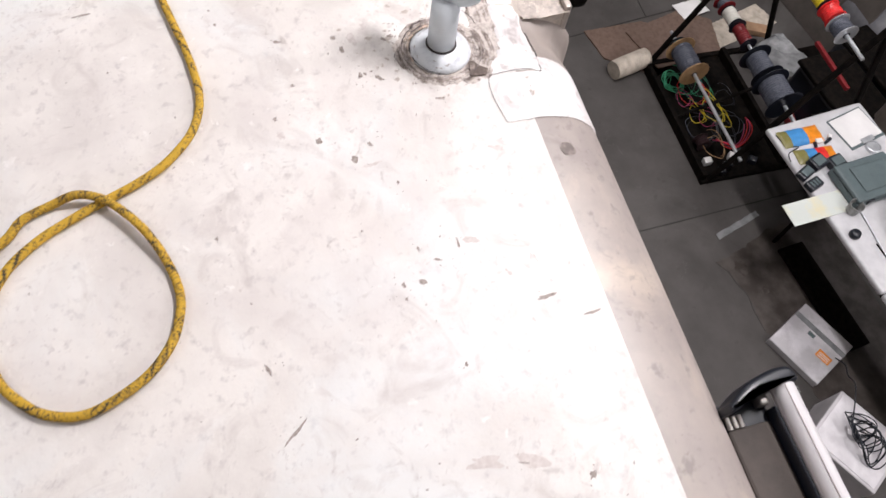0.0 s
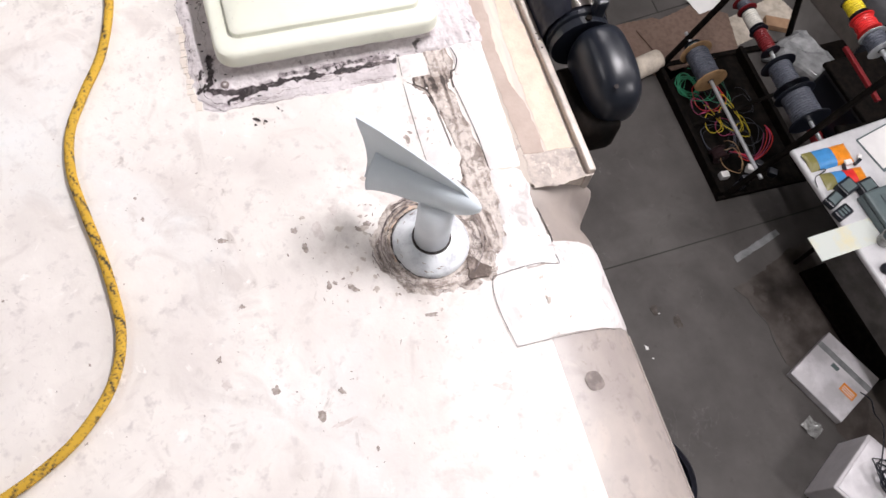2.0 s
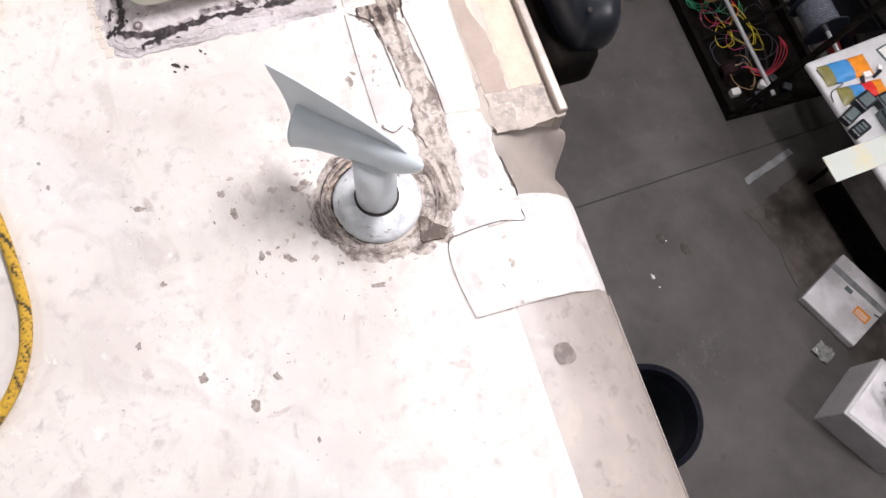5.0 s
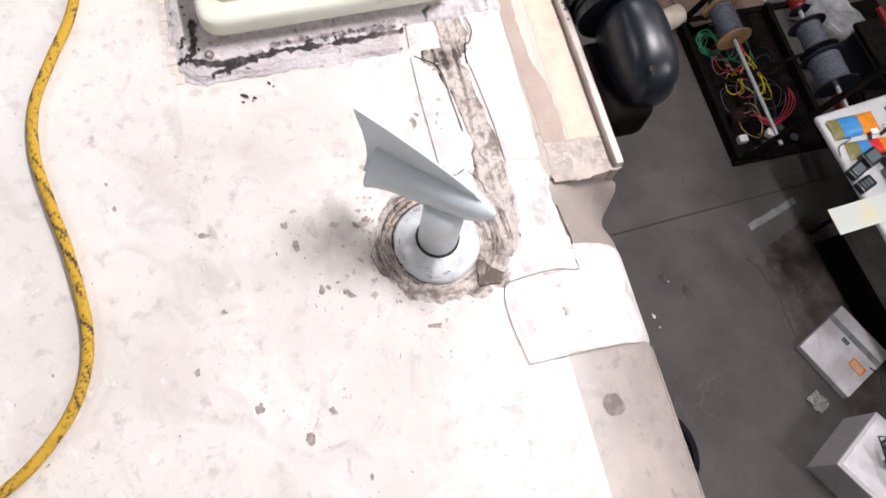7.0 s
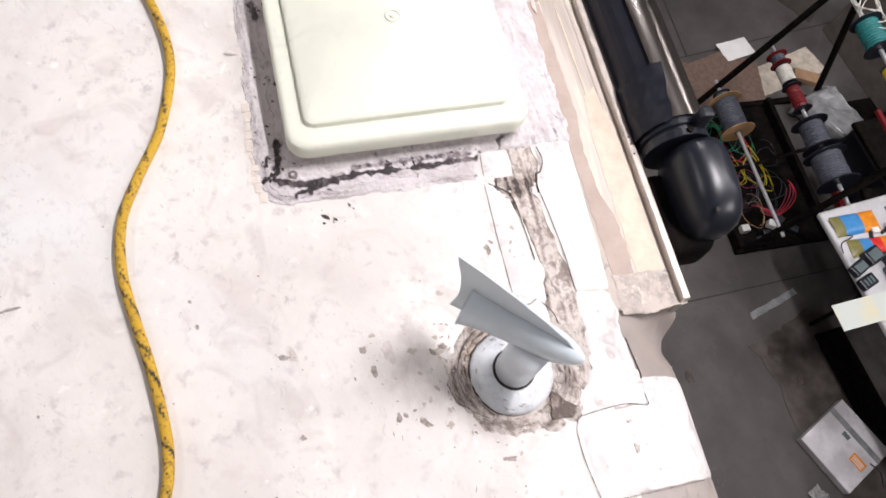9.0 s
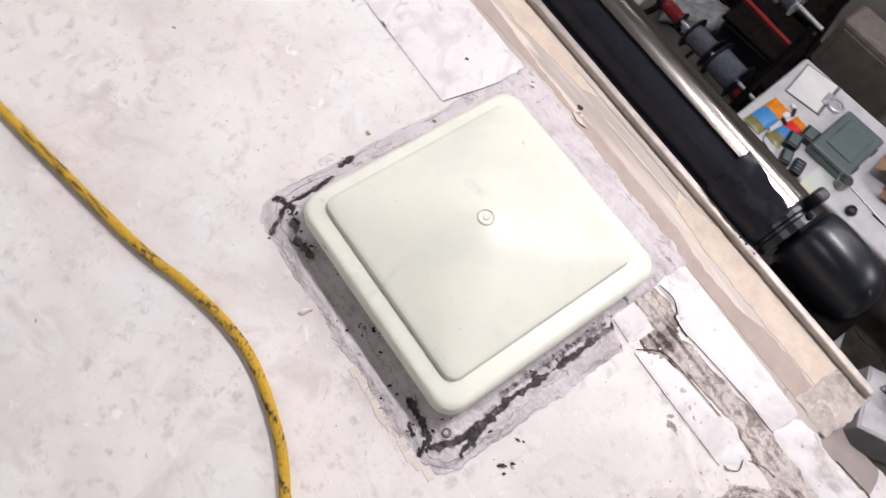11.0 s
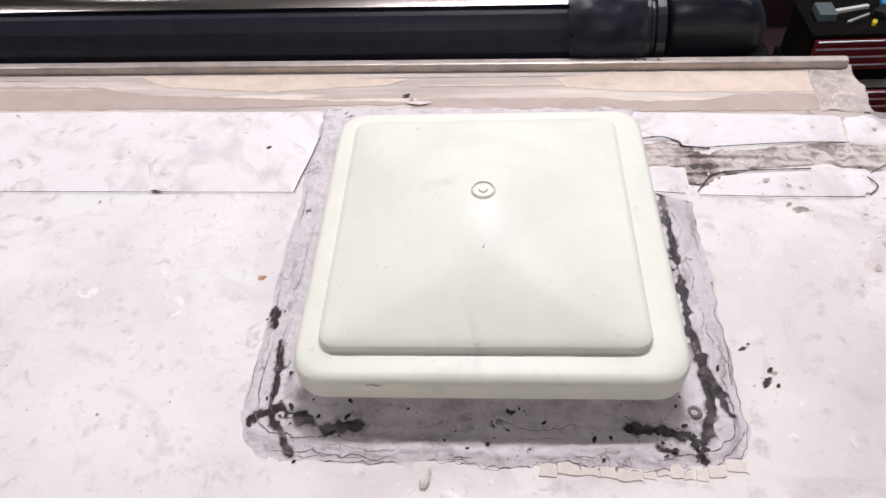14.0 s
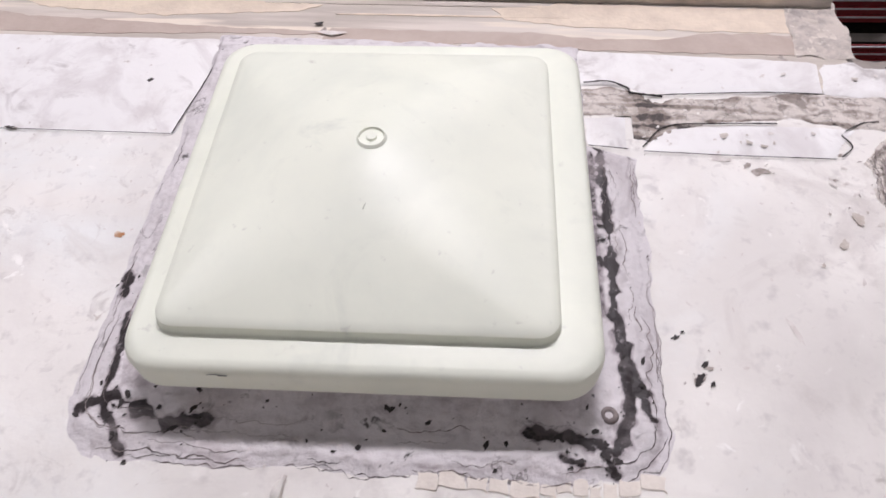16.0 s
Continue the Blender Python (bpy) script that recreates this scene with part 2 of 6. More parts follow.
EDGE_METAL = mat("edge_roll_skin", (0.45, 0.395, 0.36), 0.38, colour2=(0.36, 0.315, 0.295), scale=7, contrast=(0.36, 0.64), bump=0.15, bump_scale=35, specks=(0.30, 0.265, 0.245), speck_scale=26, speck_at=(0.60, 0.7))
# Cream blotches put the roll's highlight into its colour.
layer(EDGE_METAL, (0.66, 0.56, 0.47), 4.0, 0.46, 0.68, 0.85)
layer(EDGE_METAL, (0.31, 0.27, 0.25), 19.0, 0.54, 0.68, 0.75, distortion=1.1, mask=(4.5, 0.46, 0.58))
layer(EDGE_METAL, (0.27, 0.235, 0.22), 55.0, 0.58, 0.66, 0.6, mask=(7.0, 0.5, 0.6))
SADDLE = mat("saddle_metal", (0.36, 0.31, 0.28), 0.42, colour2=(0.28, 0.245, 0.225), scale=14, contrast=(0.4, 0.7), bump=0.1, bump_scale=40)
FLANGE = mat("scraped_flange", (0.64, 0.57, 0.51), 0.6, colour2=(0.46, 0.40, 0.35), scale=9, contrast=(0.44, 0.6), bump=0.4, bump_scale=40, specks=(0.74, 0.65, 0.55), speck_scale=14, speck_at=(0.58, 0.66), stretch=(0.22, 2.4, 2.4))
BROWN_PUTTY = mat("brown_putty", (0.44, 0.35, 0.30), 0.65, colour2=(0.50, 0.41, 0.355), scale=20, bump=0.3, bump_scale=60)
RAIL = mat("rail_aluminium", (0.55, 0.49, 0.44), 0.4, 0.4, colour2=(0.40, 0.36, 0.33), scale=30, bump=0.2)
SIDE = mat("side_wall_skin", (0.7, 0.68, 0.66), 0.4, colour2=(0.62, 0.6, 0.58), scale=3)
LID = mat("aged_lid_plastic", (0.82, 0.832, 0.715), 0.40, colour2=(0.775, 0.79, 0.685), scale=9, contrast=(0.4, 0.7), bump=0.05, bump_scale=40, specks=(0.66, 0.66, 0.58), speck_scale=60, speck_at=(0.68, 0.76), spec=0.42)
layer(LID, (0.64, 0.67, 0.585), 4.0, 0.48, 0.72, 0.55)
layer(LID, (0.58, 0.60, 0.53), 13.0, 0.56, 0.72, 0.5, distortion=1.3, mask=(4.0, 0.46, 0.6))
layer(LID, (0.50, 0.48, 0.42), 46.0, 0.66, 0.72, 0.6, mask=(8.0, 0.5, 0.6))
BLACK_SKIN = mat("black_vinyl", (0.009, 0.010, 0.018), 0.42, colour2=(0.014, 0.015, 0.024), scale=30, bump=0.25, bump_scale=60, spec=0.28)
BLACK_PLASTIC = mat("black_plastic", (0.009, 0.0115, 0.0185), 0.34, colour2=(0.010, 0.0125, 0.019), scale=12, spec=0.5)
BLACK_METAL = mat("black_painted_steel", (0.003, 0.0027, 0.0025), 0.7, colour2=(0.010, 0.0075, 0.006), scale=25, bump=0.3, spec=0.06)
SHIELD = mat("polished_shield", (0.34, 0.305, 0.28), 0.20, 1.0, colour2=(0.42, 0.39, 0.37), scale=30, contrast=(0.42, 0.6), bump=0.35, bump_scale=30, stretch=(0.06, 1, 1))
SILVER = mat("brushed_silver", (0.40, 0.375, 0.355), 0.36, 0.8, colour2=(0.30, 0.285, 0.275), scale=40)
WHITE_TUBE = mat("white_enamel", (0.66, 0.64, 0.65), 0.3, colour2=(0.60, 0.58, 0.59), scale=9, coat=0.2)
CAP = mat("grey_blue_plastic", (0.68, 0.75, 0.80), 0.42, colour2=(0.62, 0.69, 0.745), scale=14, bump=0.08, bump_scale=90, spec=0.4)
PIPE_WHITE = mat("white_pipe_plastic", (0.72, 0.77, 0.81), 0.4, colour2=(0.64, 0.69, 0.73), scale=16, contrast=(0.42, 0.66), bump=0.1, bump_scale=90)
FLANGE_PAINT = mat("chipped_white_paint", (0.74, 0.77, 0.80), 0.28, colour2=(0.56, 0.58, 0.62), scale=40, contrast=(0.5, 0.62), bump=1.0, bump_scale=32, specks=(0.16, 0.13, 0.12), speck_scale=40, speck_at=(0.67, 0.70))
ROPE_Y = grimy("yellow_rope", (0.66, 0.40, 0.035), (0.30, 0.18, 0.03), (0.035, 0.03, 0.02), 0.7, 1.0, 260, 420)
CONCRETE = mat("shop_concrete", (0.100, 0.092, 0.088), 0.55, colour2=(0.056, 0.051, 0.048), scale=2.0, detail=11, contrast=(0.32, 0.68), bump=0.2, bump_scale=60, specks=(0.06, 0.052, 0.048), speck_scale=11, speck_at=(0.63, 0.78), spec=0.25)
layer(CONCRETE, (0.14, 0.132, 0.126), 0.9, 0.50, 0.70, 0.6)
layer(CONCRETE, (0.045, 0.040, 0.037), 5.0, 0.60, 0.72, 0.6, distortion=1.2, mask=(0.8, 0.46, 0.60))
layer(CONCRETE, (0.20, 0.19, 0.185), 3.0, 0.0, 0.004, 0.5, True, 0.4, mask=(1.7, 0.52, 0.62))
JOINT = mat("joint_filler", (0.035, 0.033, 0.03), 0.8)
HALL = mat("hall_wall_paint", (0.30, 0.29, 0.28), 0.6, colour2=(0.26, 0.255, 0.245), scale=2)
TABLE_TOP = mat("white_table_plastic", (0.60, 0.60, 0.615), 0.4, colour2=(0.52, 0.52, 0.535), scale=12, bump=0.2, bump_scale=250)
CARDBOARD = mat("cardboard", (0.36, 0.22, 0.13), 0.75, colour2=(0.30, 0.18, 0.105), scale=20, bump=0.2)

PALE = mat("pale_residue", (0.74, 0.62, 0.50), 0.6, colour2=(0.64, 0.53, 0.43), scale=30, bump=0.3)
PALE_CHIP = mat("cracked_sealant", (0.77, 0.70, 0.63), 0.65, colour2=(0.68, 0.61, 0.55), scale=60, bump=0.3)
STREAK = mat("grey_streak", (0.48, 0.42, 0.375), 0.6, colour2=(0.56, 0.49, 0.43), scale=60)
ROUND_MARK = mat("adhesive_mark", (0.16, 0.13, 0.12), 0.6, colour2=(0.27, 0.23, 0.21), scale=60, contrast=(0.4, 0.62))
SEALANT_GREY = mat("grey_lump_sealant", (0.56, 0.49, 0.44), 0.7, colour2=(0.36, 0.315, 0.29), scale=55, contrast=(0.42, 0.66), bump=0.7, bump_scale=110, specks=(0.66, 0.60, 0.54), speck_scale=70, speck_at=(0.6, 0.68))
SEALANT_BROWN = grimy("brown_sealant", (0.63, 0.565, 0.52), (0.29, 0.235, 0.205), (0.045, 0.032, 0.028), 0.6, 1.0, 90, 140)
layer(SEALANT_BROWN, (0.66, 0.60, 0.57), 26.0, 0.56, 0.66, 0.75, distortion=1.0)
layer(SEALANT_BROWN, (0.17, 0.13, 0.11), 30.0, 0.53, 0.64, 0.75, distortion=1.4)
layer(SEALANT_BROWN, (0.05, 0.036, 0.03), 24.0, 0.0, 0.018, 0.8, True, 1.6, mask=(16.0, 0.44, 0.58))
TAN_RING = mat("tan_residue", (0.52, 0.43, 0.355), 0.7, colour2=(0.22, 0.165, 0.13), scale=60, contrast=(0.42, 0.62), bump=0.4, bump_scale=120)
SCRAP = mat("dark_sealant_scrap", (0.12, 0.09, 0.075), 0.7, colour2=(0.34, 0.28, 0.25), scale=70, contrast=(0.46, 0.62), bump=0.8, bump_scale=130)
RUSTY = mat("rust_stain", (0.42, 0.20, 0.09), 0.8, colour2=(0.62, 0.48, 0.38), scale=45, contrast=(0.4, 0.55))
CUT = mat("cut_shadow_dirt", (0.035, 0.028, 0.028), 0.8)
CRACK = mat("crack_dirt", (0.30, 0.25, 0.24), 0.8, colour2=(0.09, 0.07, 0.07), scale=14, contrast=(0.46, 0.62))
SPOT = mat("dirt_spot", (0.27, 0.225, 0.20), 0.7, colour2=(0.46, 0.40, 0.37), scale=150)
SCUFF = mat("scuff", (0.60, 0.54, 0.51), 0.6, colour2=(0.70, 0.65, 0.62), scale=120)
SMUDGE = mat("brown_smudge", (0.46, 0.395, 0.35), 0.6, colour2=(0.62, 0.56, 0.51), scale=90)
TAUPE = mat("taupe_fabric", (0.085, 0.07, 0.062), 0.8, colour2=(0.06, 0.05, 0.045), scale=12, bump=0.4)

# ---- the hall ----
part("floor", box(-9, 10, -7, 10, -0.15, 0, 0), CONCRETE)
tagged(bpy.data.objects["floor"], "worn grey concrete workshop floor with stains", "floor", kind="structure")
for name, b in (("wall_north", (-9, 10, 10, 10.2, 0, 7)), ("wall_south", (-9, 10, -7.2, -7, 0, 7)), ("wall_east", (10, 10.2, -7, 10, 0, 7)), ("wall_west", (-9.2, -9, -7, 10, 0, 7))):
    tagged(part(name, box(*b), HALL), "painted hall wall", "wall", kind="structure")
tagged(part("ceiling", box(-9, 10, -7, 10, 7, 7.15), HALL), "pale hall ceiling", "ceiling", kind="structure")
LAMP_GLOW = mat("lamp_diffuser", (1, 0.98, 0.96), 0.5, emit=6)
# One fixture per lamp, the added fill ones too; none is in view.
lamp = thing("ceiling_lamp", pose(*LAMPS[0][:2], 6.66), "white rectangular ceiling lamp with a glowing diffuser, inferred or added fill", "lamp", "hall lamps")
part("housing", box(-0.7, 0.7, -0.18, 0.18, 0.03, 0.12, 0.01), WHITE_TUBE, lamp)
part("diffuser", box(-0.66, 0.66, -0.15, 0.15, 0.0, 0.028, 0.005), LAMP_GLOW, lamp)
part("hanger", tube([(0, 0, 0.12), (0, 0, 0.34)], 0.01), BLACK_METAL, lamp)
for lx, ly, _ in LAMPS[1:]:
    copy_thing(lamp, pose(lx, ly, 6.66))

# ---- trailer body and roof ----
X0, X1, Y0 = -3.4, 3.2, -2.15
EDGE_Y, EDGE_R = 0.217, 0.187


def blobs(x, y, spots):
    return max([0.0] + [s * max(0.0, 1 - math.hypot((x - a) / w, (y - b) / h) ** 2) for a, b, w, h, s in spots])


def grime_attr(ob, fn):
    me = ob.data
    at = me.attributes.new("grime", "FLOAT", "POINT")
    at.data.foreach_set("value", [fn(*v.co) for v in me.vertices])


def sheet(xs, ys, zf):
    bm = bmesh.new()
    rows = [[bm.verts.new((x, y, zf(x, y))) for x in xs] for y in ys]
    for a, b in zip(rows, rows[1:]):
        for i in range(len(xs) - 1):
            bm.faces.new((a[i], a[i + 1], b[i + 1], b[i]))
    return bm


def steps(a, b, d):
    n = max(1, round((b - a) / d))
    return [a + (b - a) * i / n for i in range(n + 1)]


trailer = thing("trailer", pose(0, 0, 0), "travel trailer with a dirty white membrane roof", "trailer")
# The second spot tints in the vent's cast shadow along with real grime.
roof_grime_and_shade = [(0.60, 0.05, 0.20, 0.18, 0.56), (0.57, -0.04, 0.17, 0.11, 0.52), (0.9, 0.0, 0.3, 0.2, 0.12), (1.15, 0.1, 0.3, 0.2, 0.2), (0.0, -0.05, 0.36, 0.36, 0.25), (0.33, 0.18, 0.2, 0.08, 0.15)]
xs = steps(X0, -0.9, 0.1)[:-1] + steps(-0.9, 2.0, 0.02)[:-1] + steps(2.0, X1, 0.1)
ys = steps(Y0, -0.9, 0.1)[:-1] + steps(-0.9, EDGE_Y, 0.02)
roof = part("roof", sheet(xs, ys, lambda x, y: H + 0.0003 * noise.noise((x * 5, y * 5, 1))), ROOF, trailer, "dirty white membrane with scuffs, stains and a tinted vent shadow", smooth=True)
grime_attr(roof, lambda x, y, z: blobs(x, y, roof_grime_and_shade))


def edge_profile(x):
    """The rounded roof edge, flaring towards the flange's end."""
    f = max(0.0, min(1.0, (0.562 - x) / 0.036))
    f = f * f * (3 - 2 * f)
    g = math.exp(-((x - 0.585) / 0.022) ** 2)
    wide = EDGE_R + 0.012 * f - 0.012 * g
    return [(EDGE_Y + wide * math.sin(a), H - EDGE_R * (1 - math.cos(a)) * (1 - 0.45 * f)) for a in [math.pi / 2 * k / 14 for k in range(15)]]


def edge_strip(xs):
    bm = bmesh.new()
    rings = [[bm.verts.new((x, y, z)) for y, z in edge_profile(x)] for x in xs]
    for a, b in zip(rings, rings[1:]):
        for i in range(14):
            bm.faces.new((a[i], b[i], b[i + 1], a[i + 1]))
    return bm


part("roof_edge", edge_strip(steps(0.634, X1, 0.05)), EDGE_METAL, trailer, "rounded beige metal roof edge, weathered, with highlights in its colour", smooth=True)
bead = [(x, EDGE_Y + (EDGE_R + 0.001) * math.sin(1.22), H - EDGE_R + (EDGE_R + 0.001) * math.cos(1.22)) for x in steps(0.80, X1, 0.1)]
quarter = [(EDGE_Y - 0.01, H - EDGE_R - 0.01), (EDGE_Y + EDGE_R - 0.003, H - EDGE_R - 0.01)] + [(EDGE_Y + (EDGE_R - 0.003) * math.sin(a), H - EDGE_R + (EDGE_R - 0.003) * math.cos(a)) for a in [math.pi / 2 * (14 - k) / 14 for k in range(15)]] + [(EDGE_Y - 0.01, H - 0.003)]
part("edge_end", slab(quarter, X1 - 0.02, X1, m=Matrix(((0, 0, 1, 0), (1, 0, 0, 0), (0, 1, 0, 0), (0, 0, 0, 1)))), EDGE_METAL, trailer)
part("edge_bead", tube(bead, 0.0020, 6), SADDLE, trailer, "thin taupe bead along the edge")
part("edge_saddle", edge_strip(steps(0.526, 0.634, 0.006)), SADDLE, trailer, "taupe metal saddle where the edge turns", smooth=True)
body = box(X0, X1, Y0, EDGE_Y + EDGE_R - 0.004, 0.55, H - EDGE_R, 0.0)
part("side_wall", body, SIDE, trailer, "white trailer body")
part("edge_core", box(X0, X1, Y0, EDGE_Y - 0.002, H - EDGE_R, H - 0.02, 0), SIDE, trailer)
part("flange", box(X0, 0.528, EDGE_Y - 0.0, 0.383, H - 0.19, H + 0.0005, 0.006), FLANGE, trailer, "scraped metal flange with tan sealant residue")
part("gutter_rail", box(X0, 0.53, 0.379, 0.394, H - 0.06, H + 0.014, 0.003), RAIL, trailer, "dull aluminium awning rail")
for hx in (0.222, 0.236, 0.256):
    part("rail_hole", lathe([(0.0, 0.0), (0.0022, 0.0), (0.0, 0.0004)], 10, m=pose(hx, 0.3865, H + 0.0141)), CUT, trailer)
for wx in (-2.3, -1.4):
    part("wheel", lathe([(0.0, 0), (0.2, 0), (0.34, 0.02), (0.36, 0.06), (0.36, 0.16), (0.34, 0.2), (0.0, 0.2)], m=pose(wx, 0.32, 0.36, 90, 0, 0)), BLACK_PLASTIC, trailer)

# ---- roof hatch ----
hatch = thing("roof_hatch", pose(0.005, -0.004, H, 0, 0, 1.2), "yellowed white plastic roof vent lid on the trailer roof", "roof vent")


def rounded(hx, hy, r, n=8):
    out = []
    for cx, cy, a0 in ((hx - r, hy - r, 0), (-hx + r, hy - r, 90), (-hx + r, -hy + r, 180), (hx - r, -hy + r, 270)):
        out += [(cx + r * math.cos(radians(a0 + 90 * k / n)), cy + r * math.sin(radians(a0 + 90 * k / n))) for k in range(n + 1)]
    return out


def loft(loops, close_top=True, close_bottom=True):
    bm = bmesh.new()
    rings = [[bm.verts.new(p) for p in loop] for loop in loops]
    n = len(rings[0])
    for a, b in zip(rings, rings[1:]):
        for i in range(n):
            bm.faces.new((a[i], a[(i + 1) % n], b[(i + 1) % n], b[i]))
    if close_bottom:
        bm.faces.new(rings[0][::-1])
    if close_top:
        bm.faces.new(rings[-1])
    bmesh.ops.recalc_face_normals(bm, faces=bm.faces[:])
    return bm


A = 0.202


def ringz(h, r, z):
    """A rounded loop of the lid, a little narrower along x than across; the rim sits 5 mm off the raised centre."""
    return [(x + (0.005 if h > 0.175 else 0.0), y, z) for x, y in rounded(0.947 * h, h, r)]


lid_loops = [ringz(A - 0.006, 0.03, 0.036), ringz(A, 0.034, 0.0365), ringz(A + 0.0005, 0.034, 0.058), ringz(A - 0.0015, 0.033, 0.0635), ringz(A - 0.005, 0.032, 0.0665), ringz(A - 0.010, 0.03, 0.0675),
             ringz(0.1722, 0.02, 0.0680), ringz(0.1712, 0.019, 0.0690), ringz(0.1700, 0.018, 0.0765), ringz(0.1680, 0.018, 0.0785), ringz(0.162, 0.018, 0.0805)]
for k in range(1, 25):
    u = k / 25
    h = 0.162 * (1 - u)
    lid_loops.append(ringz(h, h * min(0.98, 0.10 + 1.5 * u), 0.0805 + 0.0395 * (1 - (1 - u) ** 1.5)))
part("lid", loft(lid_loops), LID, hatch, "yellowed white moulded lid with a raised pyramid centre", smooth=True, sharp=32)
part("curb", loft([ringz(0.184, 0.02, 0.0), ringz(0.184, 0.02, 0.04)]), SIDE, hatch)
part("centre_stud", lathe([(0.0, 0.117), (0.0135, 0.117), (0.0135, 0.1195), (0.0115, 0.1215), (0.0105, 0.1195), (0.005, 0.1195), (0.004, 0.1215), (0.0, 0.1215)], 24), LID, hatch, "small moulded ring", smooth=False)

# ---- vent pipe with its wind cap ----
vent = thing("vent_pipe", pose(0.593, 0.074, H), "white plumbing vent pipe with a grey wind-vane cap", "vent pipe")
part("flange", lathe([(0.0, 0.0), (0.064, 0.0), (0.0645, 0.005), (0.060, 0.011), (0.048, 0.019), (0.036, 0.024), (0.0, 0.024)], 40), FLANGE_PAINT, vent, "chipped white painted flange", smooth=True)
# A solid black ring stands for the gap round the pipe.
part("collar", lathe([(0.028, 0.020), (0.0325, 0.022), (0.032, 0.026), (0.028, 0.0275)], 32), CUT, vent, "black ring for the gap round the pipe")
part("pipe", lathe([(0.0, 0.02), (0.029, 0.02), (0.0285, 0.15), (0.0, 0.15)], 40), PIPE_WHITE, vent, smooth=True)
cap_m = pose(0, 0, 0, 0, 0, 48) @ pose(0, 0.006, 0)


def horn(s):
    """Radius and height of the horn's axis at s along it."""
    if s > 0.0:
        r = 0.0305 * max(0.0, 1 - (s / 0.066) ** 2) ** 0.62
    else:
        k = -s / 0.105
        r = 0.0305 + 0.006 * k + 0.0065 * k ** 6
    return r, 0.167 - 0.018 * (0.065 - s) / 0.17


own = bmesh.new()
rings = []
stations = [0.0645, 0.063, 0.060, 0.055, 0.048, 0.04, 0.03, 0.02, 0.0, -0.02, -0.04, -0.06, -0.075, -0.088, -0.096, -0.102, -0.105]
for s, inset in [(s, 0.0) for s in stations] + [(s, 0.0028) for s in stations[:5:-1]]:
    rr, zc = horn(s)
    rings.append([own.verts.new((s, (0.74 + 0.1 * max(0.0, -s / 0.105) ** 3) * (rr - inset) * math.cos(a * math.tau / 32), zc + (rr - inset) * math.sin(a * math.tau / 32))) for a in range(32)])
for a, b in zip(rings, rings[1:]):
    for i in range(32):
        own.faces.new((a[i], a[(i + 1) % 32], b[(i + 1) % 32], b[i]))
own.faces.new(rings[0])
own.faces.new(rings[-1])
bmesh.ops.recalc_face_normals(own, faces=own.faces[:])
own.transform(cap_m)
part("wind_cap", own, CAP, vent, "grey-blue plastic horn", smooth=True)
fin = [(0.044, 0.186), (0.03, 0.200), (0.0, 0.214), (-0.05, 0.233), (-0.10, 0.248), (-0.138, 0.255), (-0.134, 0.236), (-0.127, 0.213), (-0.122, 0.185), (-0.120, 0.155), (-0.122, 0.13), (-0.126, 0.104), (-0.105, 0.108), (-0.08, 0.13), (0.0, 0.165)]
bm = slab(fin, -0.0015, 0.0015, bevel=0.0008)
bm.transform(cap_m @ Matrix(((1, 0, 0, 0), (0, 0, -1, 0), (0, 1, 0, 0), (0, 0, 0, 1))))
part("fin", bm, CAP, vent, "thin upright vane")

# ---- rope ----
rope_pts = [(-1.6, -0.75), (-1.1, -0.62), (-0.7, -0.53), (-0.29, -0.437), (-0.169, -0.398), (-0.078, -0.376), (0.0, -0.374), (0.104, -0.397), (0.184, -0.433), (0.259, -0.461), (0.34, -0.465),
            (0.425, -0.449), (0.495, -0.433), (0.569, -0.421), (0.623, -0.417), (0.676, -0.425), (0.725, -0.448), (0.774, -0.493), (0.807, -0.544), (0.832, -0.598), (0.856, -0.649), (0.893, -0.713),
            (0.946, -0.765), (1.03, -0.795), (1.12, -0.775), (1.176, -0.733), (1.201, -0.694), (1.209, -0.647), (1.19, -0.593), (1.163, -0.55), (1.123, -0.516), (1.078, -0.499), (1.037, -0.495),
            (0.981, -0.507), (0.92, -0.534), (0.866, -0.572), (0.833, -0.607), (0.82, -0.645), (0.825, -0.69), (0.845, -0.735), (0.882, -0.765), (0.93, -0.84), (1.0, -1.0), (1.05, -1.3), (1.0, -1.7)]
rope3 = []
for i, (x, y) in enumerate(rope_pts):
    lift = 0.013 if 33 < i < 38 else 0.0
    rope3.append((x, y, H + 0.0085 + lift))
N = 2400
rope = part("rope", tube(spline(rope3, N), 0.0077, 14, ripple=0.03), ROPE_Y, None, smooth=True)
flecks = []
for i in range(N):
    u = i / N
    dense = 0.42 * max(0.0, min(1.0, (u - 0.45) * 5)) + 0.5 * noise.noise((u * 60, 0, 0))
    for k in range(14):
        turn = k * math.tau / 14 + i * 0.085
        fleck = noise.noise((i * 0.045, 1.7 * math.cos(turn), 1.7 * math.sin(turn)))
        fine = noise.noise((i * 0.16, 3.2 * math.cos(turn), 3.2 * math.sin(turn) + 9))
        flecks.append(max(0.0, min(1.15, 0.22 + 0.42 * dense + 2.1 * max(0.0, fleck - 0.06) + 0.9 * fine)))
at = rope.data.attributes.new("grime", "FLOAT", "POINT")
at.data.foreach_set("value", flecks)
tagged(rope, "yellow rope with dark flecks lying loose on the trailer roof", "rope")

